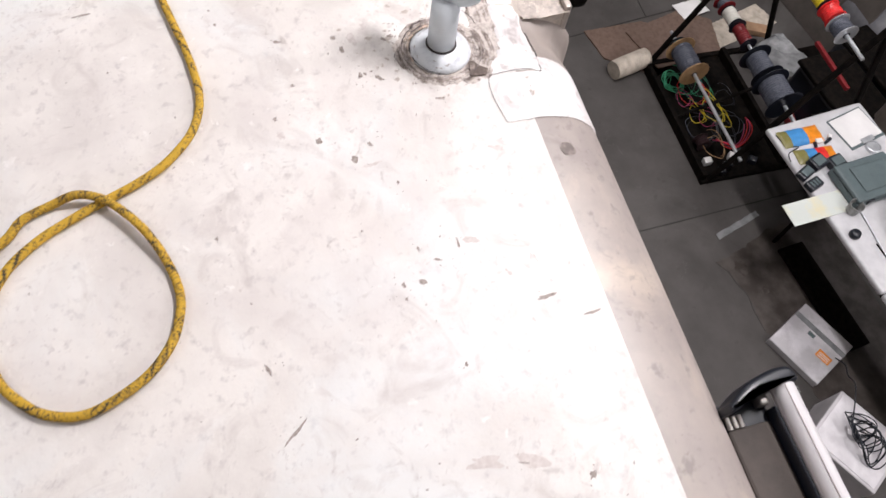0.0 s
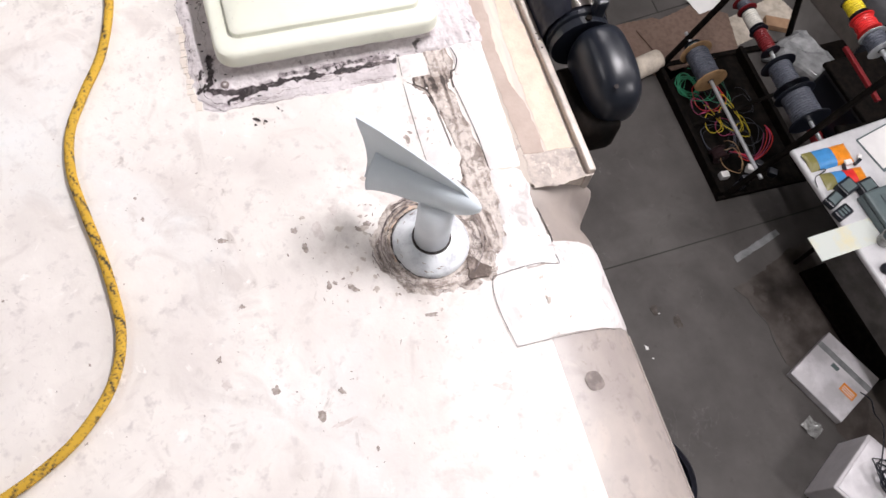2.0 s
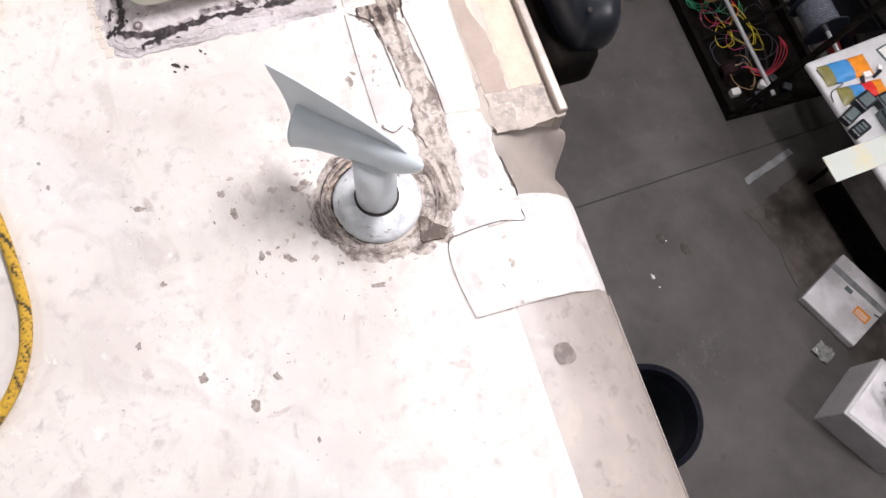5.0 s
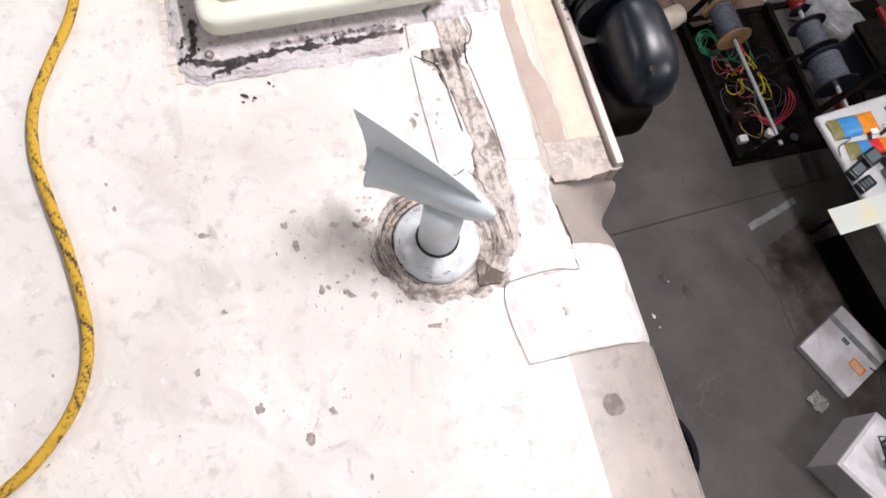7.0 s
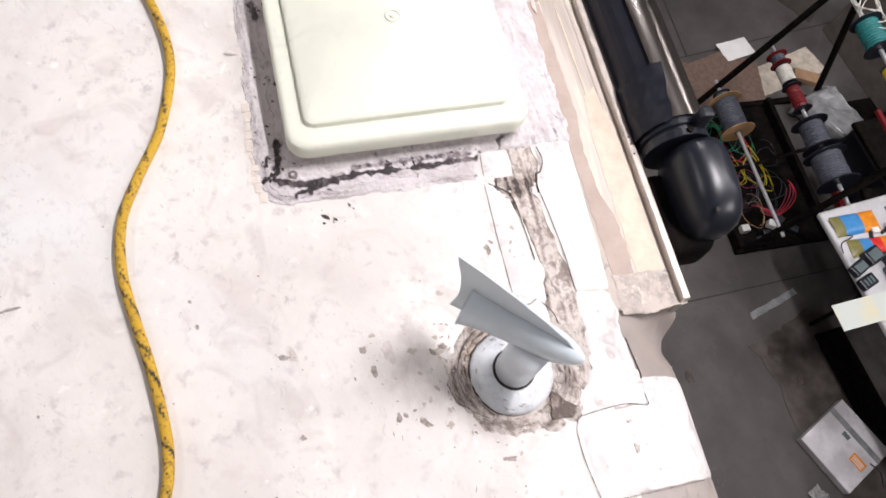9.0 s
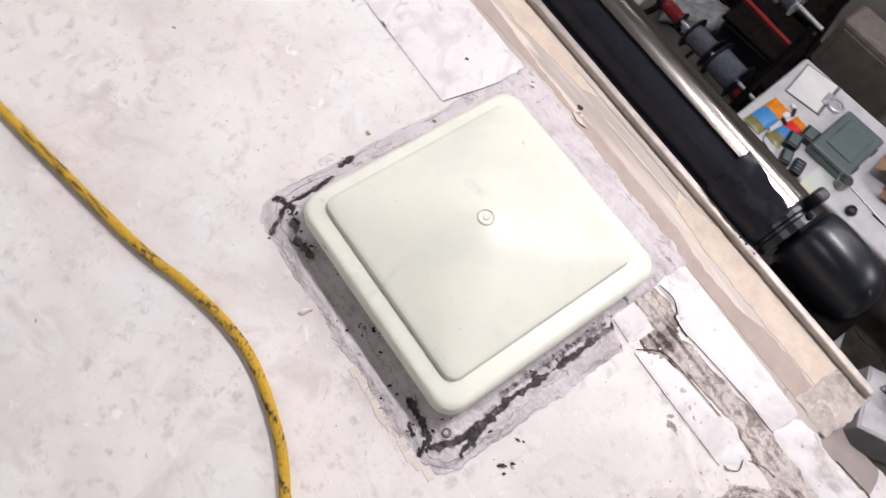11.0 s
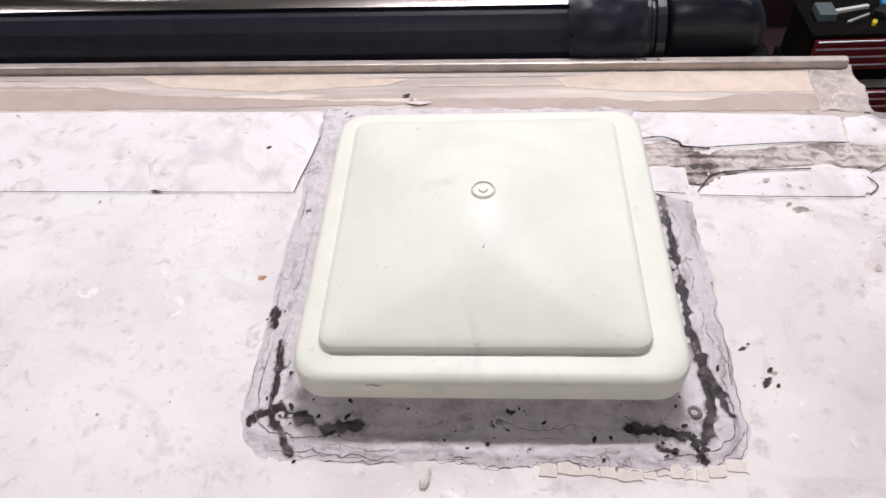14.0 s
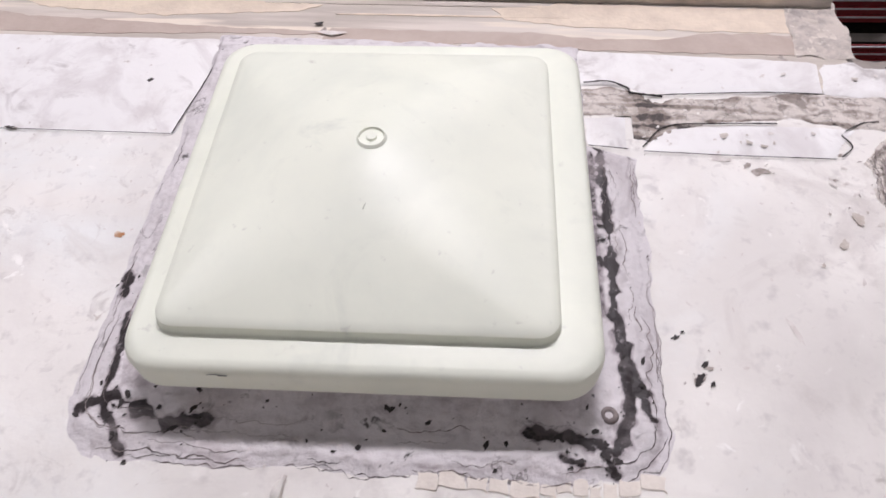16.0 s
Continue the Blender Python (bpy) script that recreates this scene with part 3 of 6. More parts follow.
# ---- awning along the edge ----
awning = thing("awning", pose(0, 0.462, H + 0.018), "rolled black awning with a silver shield along the trailer edge", "awning")
part("fabric_roll", lathe([(0.0, -3.3), (0.0595, -3.3), (0.0595, 0.234), (0.0, 0.234)], 32, m=pose(0, 0, 0, 0, 90, 0)), BLACK_SKIN, awning, "rolled black vinyl", smooth=False)
bm = bmesh.new()
rows = []
for x in steps(-3.3, 0.230, 0.2):
    rows.append([bm.verts.new((x, 0.0645 * math.cos(radians(a)), 0.0645 * math.sin(radians(a)))) for a in range(-40, 113, 8)])
for a, b in zip(rows, rows[1:]):
    for i in range(len(a) - 1):
        bm.faces.new((a[i], b[i], b[i + 1], a[i + 1]))
part("metal_shield", bm, SHIELD, awning, "brushed silver half shell", smooth=True)
bm = bmesh.new()
rows = []
for k, x in enumerate(steps(0.122, 0.236, 0.006)):
    ring = []
    for j in range(25):
        top = 96 + 16 * (x - 0.122) / 0.114 + 5 * noise.noise((x * 30, 0, 2))
        ang = radians(top + (268 - top) * j / 24)
        crease = 0.0045 * noise.noise((x * 32 + j * 0.25, j * 0.5, 3)) + 0.003 * noise.noise((x * 90, j * 1.1, 5))
        rr = max(0.0662, 0.0680 + crease) + 0.003 * max(0.0, 1 - j / 2)
        ring.append(bm.verts.new((x + (0.012 * noise.noise((j * 0.7, 0, 1)) if k == 0 else 0), rr * math.cos(ang), rr * math.sin(ang))))
    rows.append(ring)
for a, b in zip(rows, rows[1:]):
    for i in range(24):
        bm.faces.new((a[i], b[i], b[i + 1], a[i + 1]))
part("tape_wrap", bm, BLACK_SKIN, awning, "black tape wrapped round the end", smooth=True)
part("end_collar", lathe([(0.0, 0.230), (0.056, 0.230), (0.061, 0.235), (0.061, 0.243), (0.055, 0.246), (0.055, 0.250), (0.060, 0.253), (0.060, 0.266), (0.0, 0.266)], 28, m=pose(0, 0, 0, 0, 90, 0)), BLACK_PLASTIC, awning)
part("clamp_lug", box(0.232, 0.254, 0.012, 0.038, 0.045, 0.090, 0.006), BLACK_PLASTIC, awning)
part("clamp_bolt", lathe([(0.0, 0.0), (0.006, 0.0), (0.006, 0.006), (0.0, 0.006)], 6, m=pose(0.259, 0.0, 0.0585)), BLACK_METAL, awning)
shell = []
for x, hy, hz in ((0.284, 0.056, 0.054), (0.287, 0.064, 0.061), (0.296, 0.068, 0.065), (0.315, 0.0705, 0.068), (0.34, 0.0715, 0.069), (0.37, 0.071, 0.0685), (0.395, 0.0695, 0.066), (0.415, 0.066, 0.060), (0.430, 0.060, 0.052), (0.441, 0.051, 0.042), (0.448, 0.039, 0.031), (0.451, 0.024, 0.018), (0.452, 0.008, 0.006)):
    zc = -0.004 - 0.10 * max(0.0, x - 0.36)
    ring = []
    for k in range(40):
        a = k * math.tau / 40
        c, s_ = math.cos(a), math.sin(a)
        ring.append((x, hy * math.copysign(abs(c) ** 0.8, c), zc + hz * math.copysign(abs(s_) ** 0.8, s_)))
    shell.append(ring)
shell = [[(0.272 + 0.93 * (x - 0.284), 0.021 + 0.74 * y, z) for x, y, z in ring] for ring in shell]
part("end_cap", loft(shell), BLACK_PLASTIC, awning, "glossy black plastic end cap", smooth=True)
part("arm_head", box(0.285, 0.442, -0.064, 0.035, -0.115, -0.026, 0.022, seg=3), BLACK_METAL, awning, "dull black arm casting under the cap", smooth=True)
part("arm", box(0.33, 0.40, -0.05, 0.01, -1.6, -0.10, 0.006), BLACK_METAL, awning, "black awning arm hanging down the side")

part("cap_screw", lathe([(0.0, 0.0), (0.004, 0.0), (0.004, 0.002), (0.0, 0.002)], 12, m=pose(0.404, 0.002, 0.0470, 0, 32, 0)), CUT, awning)

# ---- small awning further along ----
small = thing("window_awning", pose(1.405, 0.478, H - 0.06), "white awning tube with a black end bracket", "awning")
part("tube", lathe([(0.0, 0.010), (0.022, 0.010), (0.022, 1.6), (0.0, 1.6)], 28, m=pose(0, 0.018, 0, 0, 90, 0)), WHITE_TUBE, small, smooth=True, sharp=40)
part("tube_seam", box(0.012, 1.6, 0.0115, 0.0128, 0.016, 0.0222, 0.0), SADDLE, small, "thin groove along the tube")
arch = [(0.022, -0.105), (0.007, -0.08), (-0.008, -0.05), (-0.017, -0.012), (-0.020, 0.016), (-0.016, 0.034), (-0.004, 0.041), (0.010, 0.041), (0.011, 0.016), (0.010, -0.016), (0.016, -0.05), (0.032, -0.085), (0.036, -0.105)]
part("bracket", slab([tuple(q[:2]) for q in spline([(x, y, 0) for x, y in arch + arch[:1]], 64)[:-1]], -0.04, 0.026, bevel=0.009), BLACK_PLASTIC, small, "glossy black curved end bracket", smooth=True, sharp=60)
# Solid black block stands in for the shaded hollow.
part("recess", box(0.012, 0.07, -0.10, -0.006, -0.07, -0.034, 0.004), BLACK_PLASTIC, small, "black block put in for the shaded hollow behind the bracket")
part("hinge_block", box(0.013, 0.034, -0.030, -0.010, -0.034, -0.008, 0.005), SILVER, small, "bright hinge block")
for k in range(3):
    part("bolt", lathe([(0.0, 0), (0.005, 0), (0.005, 0.022), (0.0, 0.022)], 12, m=pose(0.036, -0.094 + 0.012 * k, -0.027, 0, 90, 0)), SILVER, small, "bright bolt")
part("fabric", box(0.058, 1.6, -0.10, -0.012, -0.06, -0.028, 0.006), TAUPE, small, "dark taupe awning fabric")
part("side_channel", box(0.04, 1.6, -0.0115, -0.004, -0.04, -0.002, 0.003), BLACK_PLASTIC, small, "black channel beside the tube")

# ---- repairs and dirt on the roof ----
def drape(x, s, lift):
    """A place on the roof at x, s metres across it, carried over the rounded edge."""
    if s <= EDGE_Y or x < 0.535:
        return (x, s, H + lift)
    a = (s - EDGE_Y) / EDGE_R
    return (x, EDGE_Y + (EDGE_R + lift) * math.sin(a), H - EDGE_R + (EDGE_R + lift) * math.cos(a))


def draped(outline, lift, step=0.006):
    """A thin piece with the given outline, lying on the roof and its rounded edge, with small waves."""
    own = bmesh.new()
    own.faces.new([own.verts.new((x, y, 0)) for x, y in outline])
    x0, x1 = min(p[0] for p in outline), max(p[0] for p in outline)
    y0, y1 = min(p[1] for p in outline), max(p[1] for p in outline)
    for lo, hi, axis in ((x0, x1, 0), (y0, y1, 1)):
        k = lo + step
        while k < hi - step / 2:
            co, no = ((k, 0, 0), (1, 0, 0)) if axis == 0 else ((0, k, 0), (0, 1, 0))
            bmesh.ops.bisect_plane(own, geom=own.verts[:] + own.edges[:] + own.faces[:], dist=1e-6, plane_co=co, plane_no=no)
            k += step
    rim = {v for e in own.edges if e.is_boundary for v in e.verts}
    for v in own.verts:
        wave = 0.0006 * (1 + noise.noise((v.co.x * 40, v.co.y * 40, 7)))
        v.co = drape(v.co.x, v.co.y, 0.0004 if v in rim else lift + wave)
    bmesh.ops.recalc_face_normals(own, faces=own.faces[:])
    if sum(f.normal.z for f in own.faces) < 0:
        bmesh.ops.reverse_faces(own, faces=own.faces[:])
    return own


def repair(name, outline, label, step=0.012, lift=0.0018, material=None, amount=0.0009, seed=1):
    ob = part(name, draped(ragged(outline, 0.007, amount, seed), lift, step), material or TAPE, None, smooth=True)
    return tagged(ob, label, "roof patch", "roof repairs")


repair("tape_strip", [(-1.9, 0.113), (-0.246, 0.113), (-0.243, 0.15), (-0.236, 0.2), (-0.232, 0.25), (-0.226, 0.284), (-1.9, 0.284)], "long white repair tape strip stuck along the roof edge", 0.03, seed=2)
repair("tape_strip", [(0.178, 0.281), (0.487, 0.2705), (0.482, 0.213), (0.437, 0.212), (0.375, 0.210), (0.305, 0.206), (0.277, 0.206), (0.262, 0.214), (0.24, 0.217), (0.20, 0.214)], "white repair tape strip from the hatch along the edge", seed=3)
repair("tape_strip", [(0.487, 0.2675), (0.62, 0.2735), (0.625, 0.282), (0.674, 0.274), (0.672, 0.159), (0.655, 0.163), (0.63, 0.185), (0.585, 0.203), (0.535, 0.207), (0.484, 0.2125)], "creased white repair tape beside the vent pipe", seed=4, amount=0.002)
repair("edge_patch", [(0.798, 0.159), (0.677, 0.157), (0.6755, 0.275), (0.634, 0.280), (0.636, 0.43), (0.796, 0.43), (0.797, 0.25)], "white repair patch wrapped over the rounded roof edge", seed=5)
repair("tape_square", [(0.211, 0.161), (0.255, 0.164), (0.254, 0.115), (0.213, 0.119)], "small white tape square against the hatch", seed=6)
repair("tape_sliver", [(0.272, 0.112), (0.283, 0.131), (0.30, 0.146), (0.34, 0.152), (0.40, 0.157), (0.47, 0.158), (0.502, 0.154), (0.49, 0.142), (0.478, 0.124), (0.472, 0.110), (0.38, 0.110)], "leftover white tape sliver with dirt marks", seed=7)


# tan and brown residue on the flange
def smear(name, outline, z, material, label, seed, amount=0.0016):
    ob = part(name, slab(ragged(outline, 0.004, amount, seed), H - 0.001, z + 0.0003), material, trailer, label)
    return ob


smear("putty_smear", [(-0.108, 0.286), (0.0, 0.284), (0.106, 0.287), (0.17, 0.281), (0.465, 0.281), (0.470, 0.319), (0.44, 0.322), (0.36, 0.319), (0.32, 0.306), (0.23, 0.302), (0.16, 0.312), (0.05, 0.311), (-0.1, 0.312)], H + 0.0008, BROWN_PUTTY, "brown putty left on the flange", 11)
smear("putty_smear", [(-1.9, 0.287), (-0.9, 0.288), (-0.4, 0.288), (-0.24, 0.296), (-0.1, 0.298), (-0.1, 0.304), (-0.25, 0.308), (-0.35, 0.315), (-0.5, 0.322), (-0.62, 0.345), (-0.9, 0.352), (-1.9, 0.35)], H + 0.0008, BROWN_PUTTY, "", 12)
smear("pale_residue", [(-0.33, 0.33), (-0.15, 0.345), (-0.12, 0.36), (-0.3, 0.372), (-0.55, 0.37), (-0.5, 0.345)], H + 0.0008, PALE, "pale tan residue", 13, 0.002)
smear("pale_residue", [(0.12, 0.337), (0.2, 0.327), (0.3, 0.325), (0.468, 0.324), (0.470, 0.373), (0.2, 0.375), (0.10, 0.362)], H + 0.0008, PALE, "", 14, 0.002)
for i, (yy, xa, xb) in enumerate(((0.341, -0.1, 0.2), (0.363, -0.2, 0.16), (0.335, -1.2, -0.6), (0.36, -1.4, -0.7))):
    smear("scrape_line", [(xa, yy), (xb, yy + 0.002), (xb - 0.02, yy + 0.0045), (xa + 0.05, yy + 0.003)], H + 0.0010, STREAK if i % 2 else PALE, "", 20 + i, 0.0006)
end_block = draped(ragged([(0.466, 0.277), (0.535, 0.280), (0.538, 0.33), (0.533, 0.392), (0.474, 0.392), (0.47, 0.33)], 0.006, 0.003, 31), 0.0, 0.006)
for v in end_block.verts:
    v.co = (v.co.x, v.co.y, H + 0.0012 + 0.003 * noise.noise((v.co.x * 70, v.co.y * 70, 2)) - (0.02 if v.co.y > 0.395 else 0))
part("end_sealant", end_block, SEALANT_GREY, trailer, "lumpy grey-brown sealant on the flange end", smooth=True)


# ---- sealant round the hatch ----
def hatch_edge(x, y):
    """0 at the hatch's curb, 1 at the outer rim of the sealant."""
    wob = 0.007 * noise.noise((x * 16, y * 16, 3)) + 0.003 * noise.noise((x * 60, y * 60, 4))
    right = 0.070 if y < 0.10 else 0.022 + 0.048 * max(0.0, 1 - (y - 0.10) / 0.015)
    dx = (x - 0.186) / right if x > 0 else (-x - 0.186) / 0.048
    dy = (y - 0.186) / 0.100 if y > 0 else (-y - 0.186) / 0.066
    d = max(dx, dy)
    if y < 0 and dx > 0.3 and dy > 0.3:
        d = 0.3 + math.hypot(dx - 0.3, dy - 0.3) * 0.95
    return d + wob / 0.066


def hatch_height(x, y):
    d = hatch_edge(x, y)
    rim = max(0.0, min(1.0, (1.17 - d) / 0.34))
    rim = rim * rim * (3 - 2 * rim)
    d = max(0.0, min(1.0, d))
    along, across = (x, y) if abs(y) > abs(x) else (y, x)
    folds = 0.0016 * noise.noise((along * 16, across * 95, 4)) + 0.0008 * noise.noise((along * 50, across * 180, 8))
    return -0.0007 + rim * (0.0042 + 0.010 * (1 - d) ** 1.6 + folds + 0.0020 * noise.noise((x * 45, y * 45, 9)) + 0.0009 * noise.noise((x * 150, y * 150, 2)))


# where black grime has run: way, half width, strength
STREAKS = [([(0.222, 0.115), (0.226, 0.03), (0.227, -0.03), (0.226, -0.10), (0.238, -0.155), (0.249, -0.20)], 0.0068, 1.10),
           ([(0.214, 0.10), (0.213, 0.0), (0.214, -0.10)], 0.0060, 0.60),
           ([(0.228, -0.12), (0.233, -0.17), (0.231, -0.205), (0.217, -0.228), (0.188, -0.221), (0.150, -0.218)], 0.0078, 1.05),
           ([(0.205, -0.222), (0.217, -0.247)], 0.0045, 0.95), ([(0.176, -0.236), (0.190, -0.240)], 0.004, 0.9),
           ([(-0.230, -0.080), (-0.225, -0.100)], 0.0075, 1.0), ([(-0.213, -0.125), (-0.206, -0.17), (-0.209, -0.211), (-0.190, -0.233), (-0.181, -0.256)], 0.0058, 1.0),
           ([(-0.222, -0.215), (-0.200, -0.207), (-0.176, -0.215), (-0.145, -0.229), (-0.114, -0.220)], 0.0080, 1.0)]


def reach(x, y, way):
    """Distance from a place to a way of straight pieces."""
    best = 9.0
    for (ax, ay), (bx, by) in zip(way, way[1:]):
        ux, uy = bx - ax, by - ay
        k = max(0.0, min(1.0, ((x - ax) * ux + (y - ay) * uy) / (ux * ux + uy * uy)))
        best = min(best, math.hypot(x - ax - k * ux, y - ay - k * uy))
    return best


def hatch_grime(x, y, z):
    d = hatch_edge(x, y)
    rough_edge = 0.75 + 0.9 * noise.noise((x * 55, y * 55, 12)) + 0.5 * noise.noise((x * 140, y * 140, 13))
    run = max(k * max(0.0, min(1.0, 1.7 * (1 - reach(x, y, way) / (1.35 * w * max(0.10, rough_edge))))) for way, w, k in STREAKS)
    folds = 0.35 * max(0.0, noise.noise(((x if abs(y) > abs(x) else y) * 14, d * 9, 6)))
    crack = 0.30 * max(0.0, 1 - abs(d - 0.95 + 0.10 * noise.noise((x * 40, y * 40, 5))) / 0.05)
    # Tone deepens evenly towards the curb; folds, cracks and black runs add to it.
    g = 0.20 + 0.22 * max(0.0, 1 - max(0.0, d)) + folds + crack + 1.05 * run
    return min(1.2, g) * (1.0 if d < 1.0 else max(0.0, 1 - (d - 1.0) / 0.15))


bm = bmesh.new()
grid = {}
n = 340
for i in range(n + 1):
    for j in range(n + 1):
        x, y = -0.262 + 0.545 * i / n, -0.285 + 0.575 * j / n
        if max(abs(x), abs(y)) < 0.17 or hatch_edge(x, y) > 1.2:
            continue
        grid[i, j] = bm.verts.new((x, y, H + hatch_height(x, y)))
for (i, j), v in grid.items():
    q = [grid.get(k) for k in ((i, j), (i + 1, j), (i + 1, j + 1), (i, j + 1))]
    if all(q):
        bm.faces.new(q)
ring = part("hatch_sealant", bm, SEALANT, hatch, "cracked grey lap sealant with black grime", smooth=True)
grime_attr(ring, hatch_grime)
ring.matrix_parent_inverse = hatch.matrix_basis.inverted()
# old screws poking through the sealant
for sx, sy in ((0.214, -0.199),):
    ob = part("screw_head", lathe([(0.0, 0.0005), (0.0028, 0.0005), (0.0036, 0.0036), (0.0056, 0.0042), (0.0075, 0.0025), (0.0085, 0.0)], 18, m=pose(sx, sy, H + hatch_height(sx, sy) - 0.002)), CRACK, hatch, smooth=True)
    ob.matrix_parent_inverse = hatch.matrix_basis.inverted()

# ---- brown trough of sealant between hatch and vent, and the ring round the vent ----
TROUGH = spline([(0.212, 0.188, 0), (0.235, 0.190, 0), (0.258, 0.184, 0), (0.276, 0.160, 0), (0.30, 0.170, 0), (0.35, 0.179, 0), (0.40, 0.185, 0), (0.44, 0.190, 0), (0.50, 0.184, 0), (0.56, 0.180, 0), (0.61, 0.168, 0), (0.645, 0.145, 0), (0.665, 0.12, 0)], 78)
WIDTHS = [0.022, 0.024, 0.026, 0.034, 0.026, 0.020, 0.020, 0.021, 0.026, 0.028, 0.034, 0.034, 0.026]


def trough_edge(x, y):
    best = 9.0
    for k, p in enumerate(TROUGH):
        w = WIDTHS[min(12, k * 13 // 78)] * (1 + 0.22 * noise.noise((x * 35, y * 35, 1)))
        best = min(best, math.hypot(x - p.x, y - p.y) / w)
    r = math.hypot(x - 0.593, y - 0.074)
    ringw = (r - 0.064) / (0.031 + 0.014 * noise.noise((x * 30, y * 30, 8)) + 0.004 * noise.noise((x * 110, y * 110, 8)))
    return min(best, max(0.0, ringw) if r < 0.2 else 9.0)


bm = bmesh.new()
grid = {}
for i in range(231):
    for j in range(111):
        x, y = 0.205 + 0.0024 * i, -0.055 + 0.0025 * j
        d = trough_edge(x, y)
        if d > 1.15 or math.hypot(x - 0.593, y - 0.074) < 0.055 or (x < 0.262 and y < 0.165):
            continue
        rim = max(0.0, min(1.0, (1.1 - d) / 0.25))
        z = -0.001 + rim * (0.0022 + 0.0016 * noise.noise((x * 60, y * 60, 6)) + 0.0011 * noise.noise((x * 170, y * 170, 6)))
        grid[i, j] = bm.verts.new((x, y, H + z))
for (i, j) in list(grid):
    q = [grid.get(k) for k in ((i, j), (i + 1, j), (i + 1, j + 1), (i, j + 1))]
    if all(q):
        bm.faces.new(q)


def trough_grime(x, y, z):
    r = math.hypot(x - 0.593, y - 0.074)
    d = trough_edge(x, y)
    rim = max(0.0, 1 - abs(d - 0.95) / 0.2)
    if r < 0.125:
        a = math.atan2(y - 0.074, x - 0.593)
        fade = max(0.0, min(1.0, (1.12 - d) / 0.5))
        rings_ = noise.noise((math.cos(a) * 2.2, math.sin(a) * 2.2, r * 190)) + 0.6 * noise.noise((math.cos(a) * 6, math.sin(a) * 6, r * 320))
        return (0.46 + 0.75 * rings_ + 0.35 * max(0.0, 1 - abs(r - 0.092) / 0.008)) * fade
    dark = 0.55 * math.exp(-((x - 0.285) / 0.025) ** 2) + 0.25 * math.exp(-((x - 0.66) / 0.02) ** 2)
    return 0.40 + dark + 0.38 * rim + 0.65 * noise.noise((x * 12, y * 150, 0)) + 0.35 * noise.noise((x * 70, y * 70, 3))


ob = part("vent_sealant", bm, SEALANT_BROWN, vent, "brown dirty sealant smeared round the pipe", smooth=True)
grime_attr(ob, trough_grime)
ob.matrix_parent_inverse = vent.matrix_basis.inverted()
# dark scrap of sealant against the corner of the edge patch
ob = part("sealant_scrap", slab(ragged([(0.632, 0.128), (0.652, 0.120), (0.672, 0.119), (0.6745, 0.150), (0.660, 0.160), (0.650, 0.146)], 0.003, 0.0025, 91), H, H + 0.0048, bevel=0.0006), SCRAP, vent, "dark brown scrap of sealant")
ob.matrix_parent_inverse = vent.matrix_basis.inverted()
# chips in the flange's paint
rnd = random.Random(17)
for k in range(9):
    a, r = rnd.uniform(math.pi, 2.1 * math.pi), rnd.uniform(0.040, 0.060)
    c, s_ = math.cos(a), math.sin(a)
    z = 0.0222 - (r - 0.040) * 0.56 + 0.0005
    way = [(r * c + 0.004 * j * (-s_) + rnd.uniform(-0.0012, 0.0012), r * s_ + 0.004 * j * c + rnd.uniform(-0.0012, 0.0012), z) for j in range(3)]
    part("paint_chip", tube(way, [0.0003, rnd.uniform(0.0006, 0.0012), 0.0003], 5), SPOT, vent)

# ---- black cut lines along the tape edges ----
def cut(points, w=0.0012, z=0.0022):
    pts = [drape(x, s, z) for x, s in points]
    return tube(spline(pts, 12 * len(pts)), [w * (0.35 + 0.6 * abs(noise.noise((k * 0.7, w, 1)))) for k in range(12 * len(pts))], 5)


for line, w in (([(-0.249, 0.1115), (-0.6, 0.1105), (-1.2, 0.1105), (-1.9, 0.1105)], 0.0008), ([(-0.2475, 0.112), (-0.242, 0.15), (-0.234, 0.2), (-0.226, 0.284)], 0.0014), ([(0.798, 0.158), (0.74, 0.150), (0.70, 0.150), (0.676, 0.157)], 0.0011),
                ([(0.676, 0.157), (0.672, 0.2), (0.671, 0.24), (0.677, 0.274), (0.66, 0.275)], 0.0011), ([(0.799, 0.158), (0.8, 0.25), (0.799, 0.33), (0.799, 0.43)], 0.0008), ([(0.272, 0.1105), (0.36, 0.1085), (0.471, 0.1085)], 0.0010),
                ([(0.213, 0.1165), (0.255, 0.1130)], 0.0010), ([(0.271, 0.117), (0.30, 0.15), (0.36, 0.157), (0.42, 0.160)], 0.0016), ([(0.285, 0.2), (0.34, 0.2055), (0.42, 0.2115), (0.482, 0.211)], 0.0012),
                ([(0.212, 0.219), (0.24, 0.2225), (0.262, 0.212), (0.266, 0.204), (0.3, 0.199)], 0.0024), ([(0.485, 0.145), (0.492, 0.128), (0.478, 0.112)], 0.0016), ([(0.637, 0.2775), (0.625, 0.279), (0.604, 0.276), (0.57, 0.272)], 0.0022),
                ([(0.66, 0.162), (0.665, 0.15), (0.673, 0.144)], 0.002), ([(0.49, 0.151), (0.512, 0.165), (0.53, 0.168)], 0.0014)):
    part("cut_line", cut(line, w), CUT, trailer)


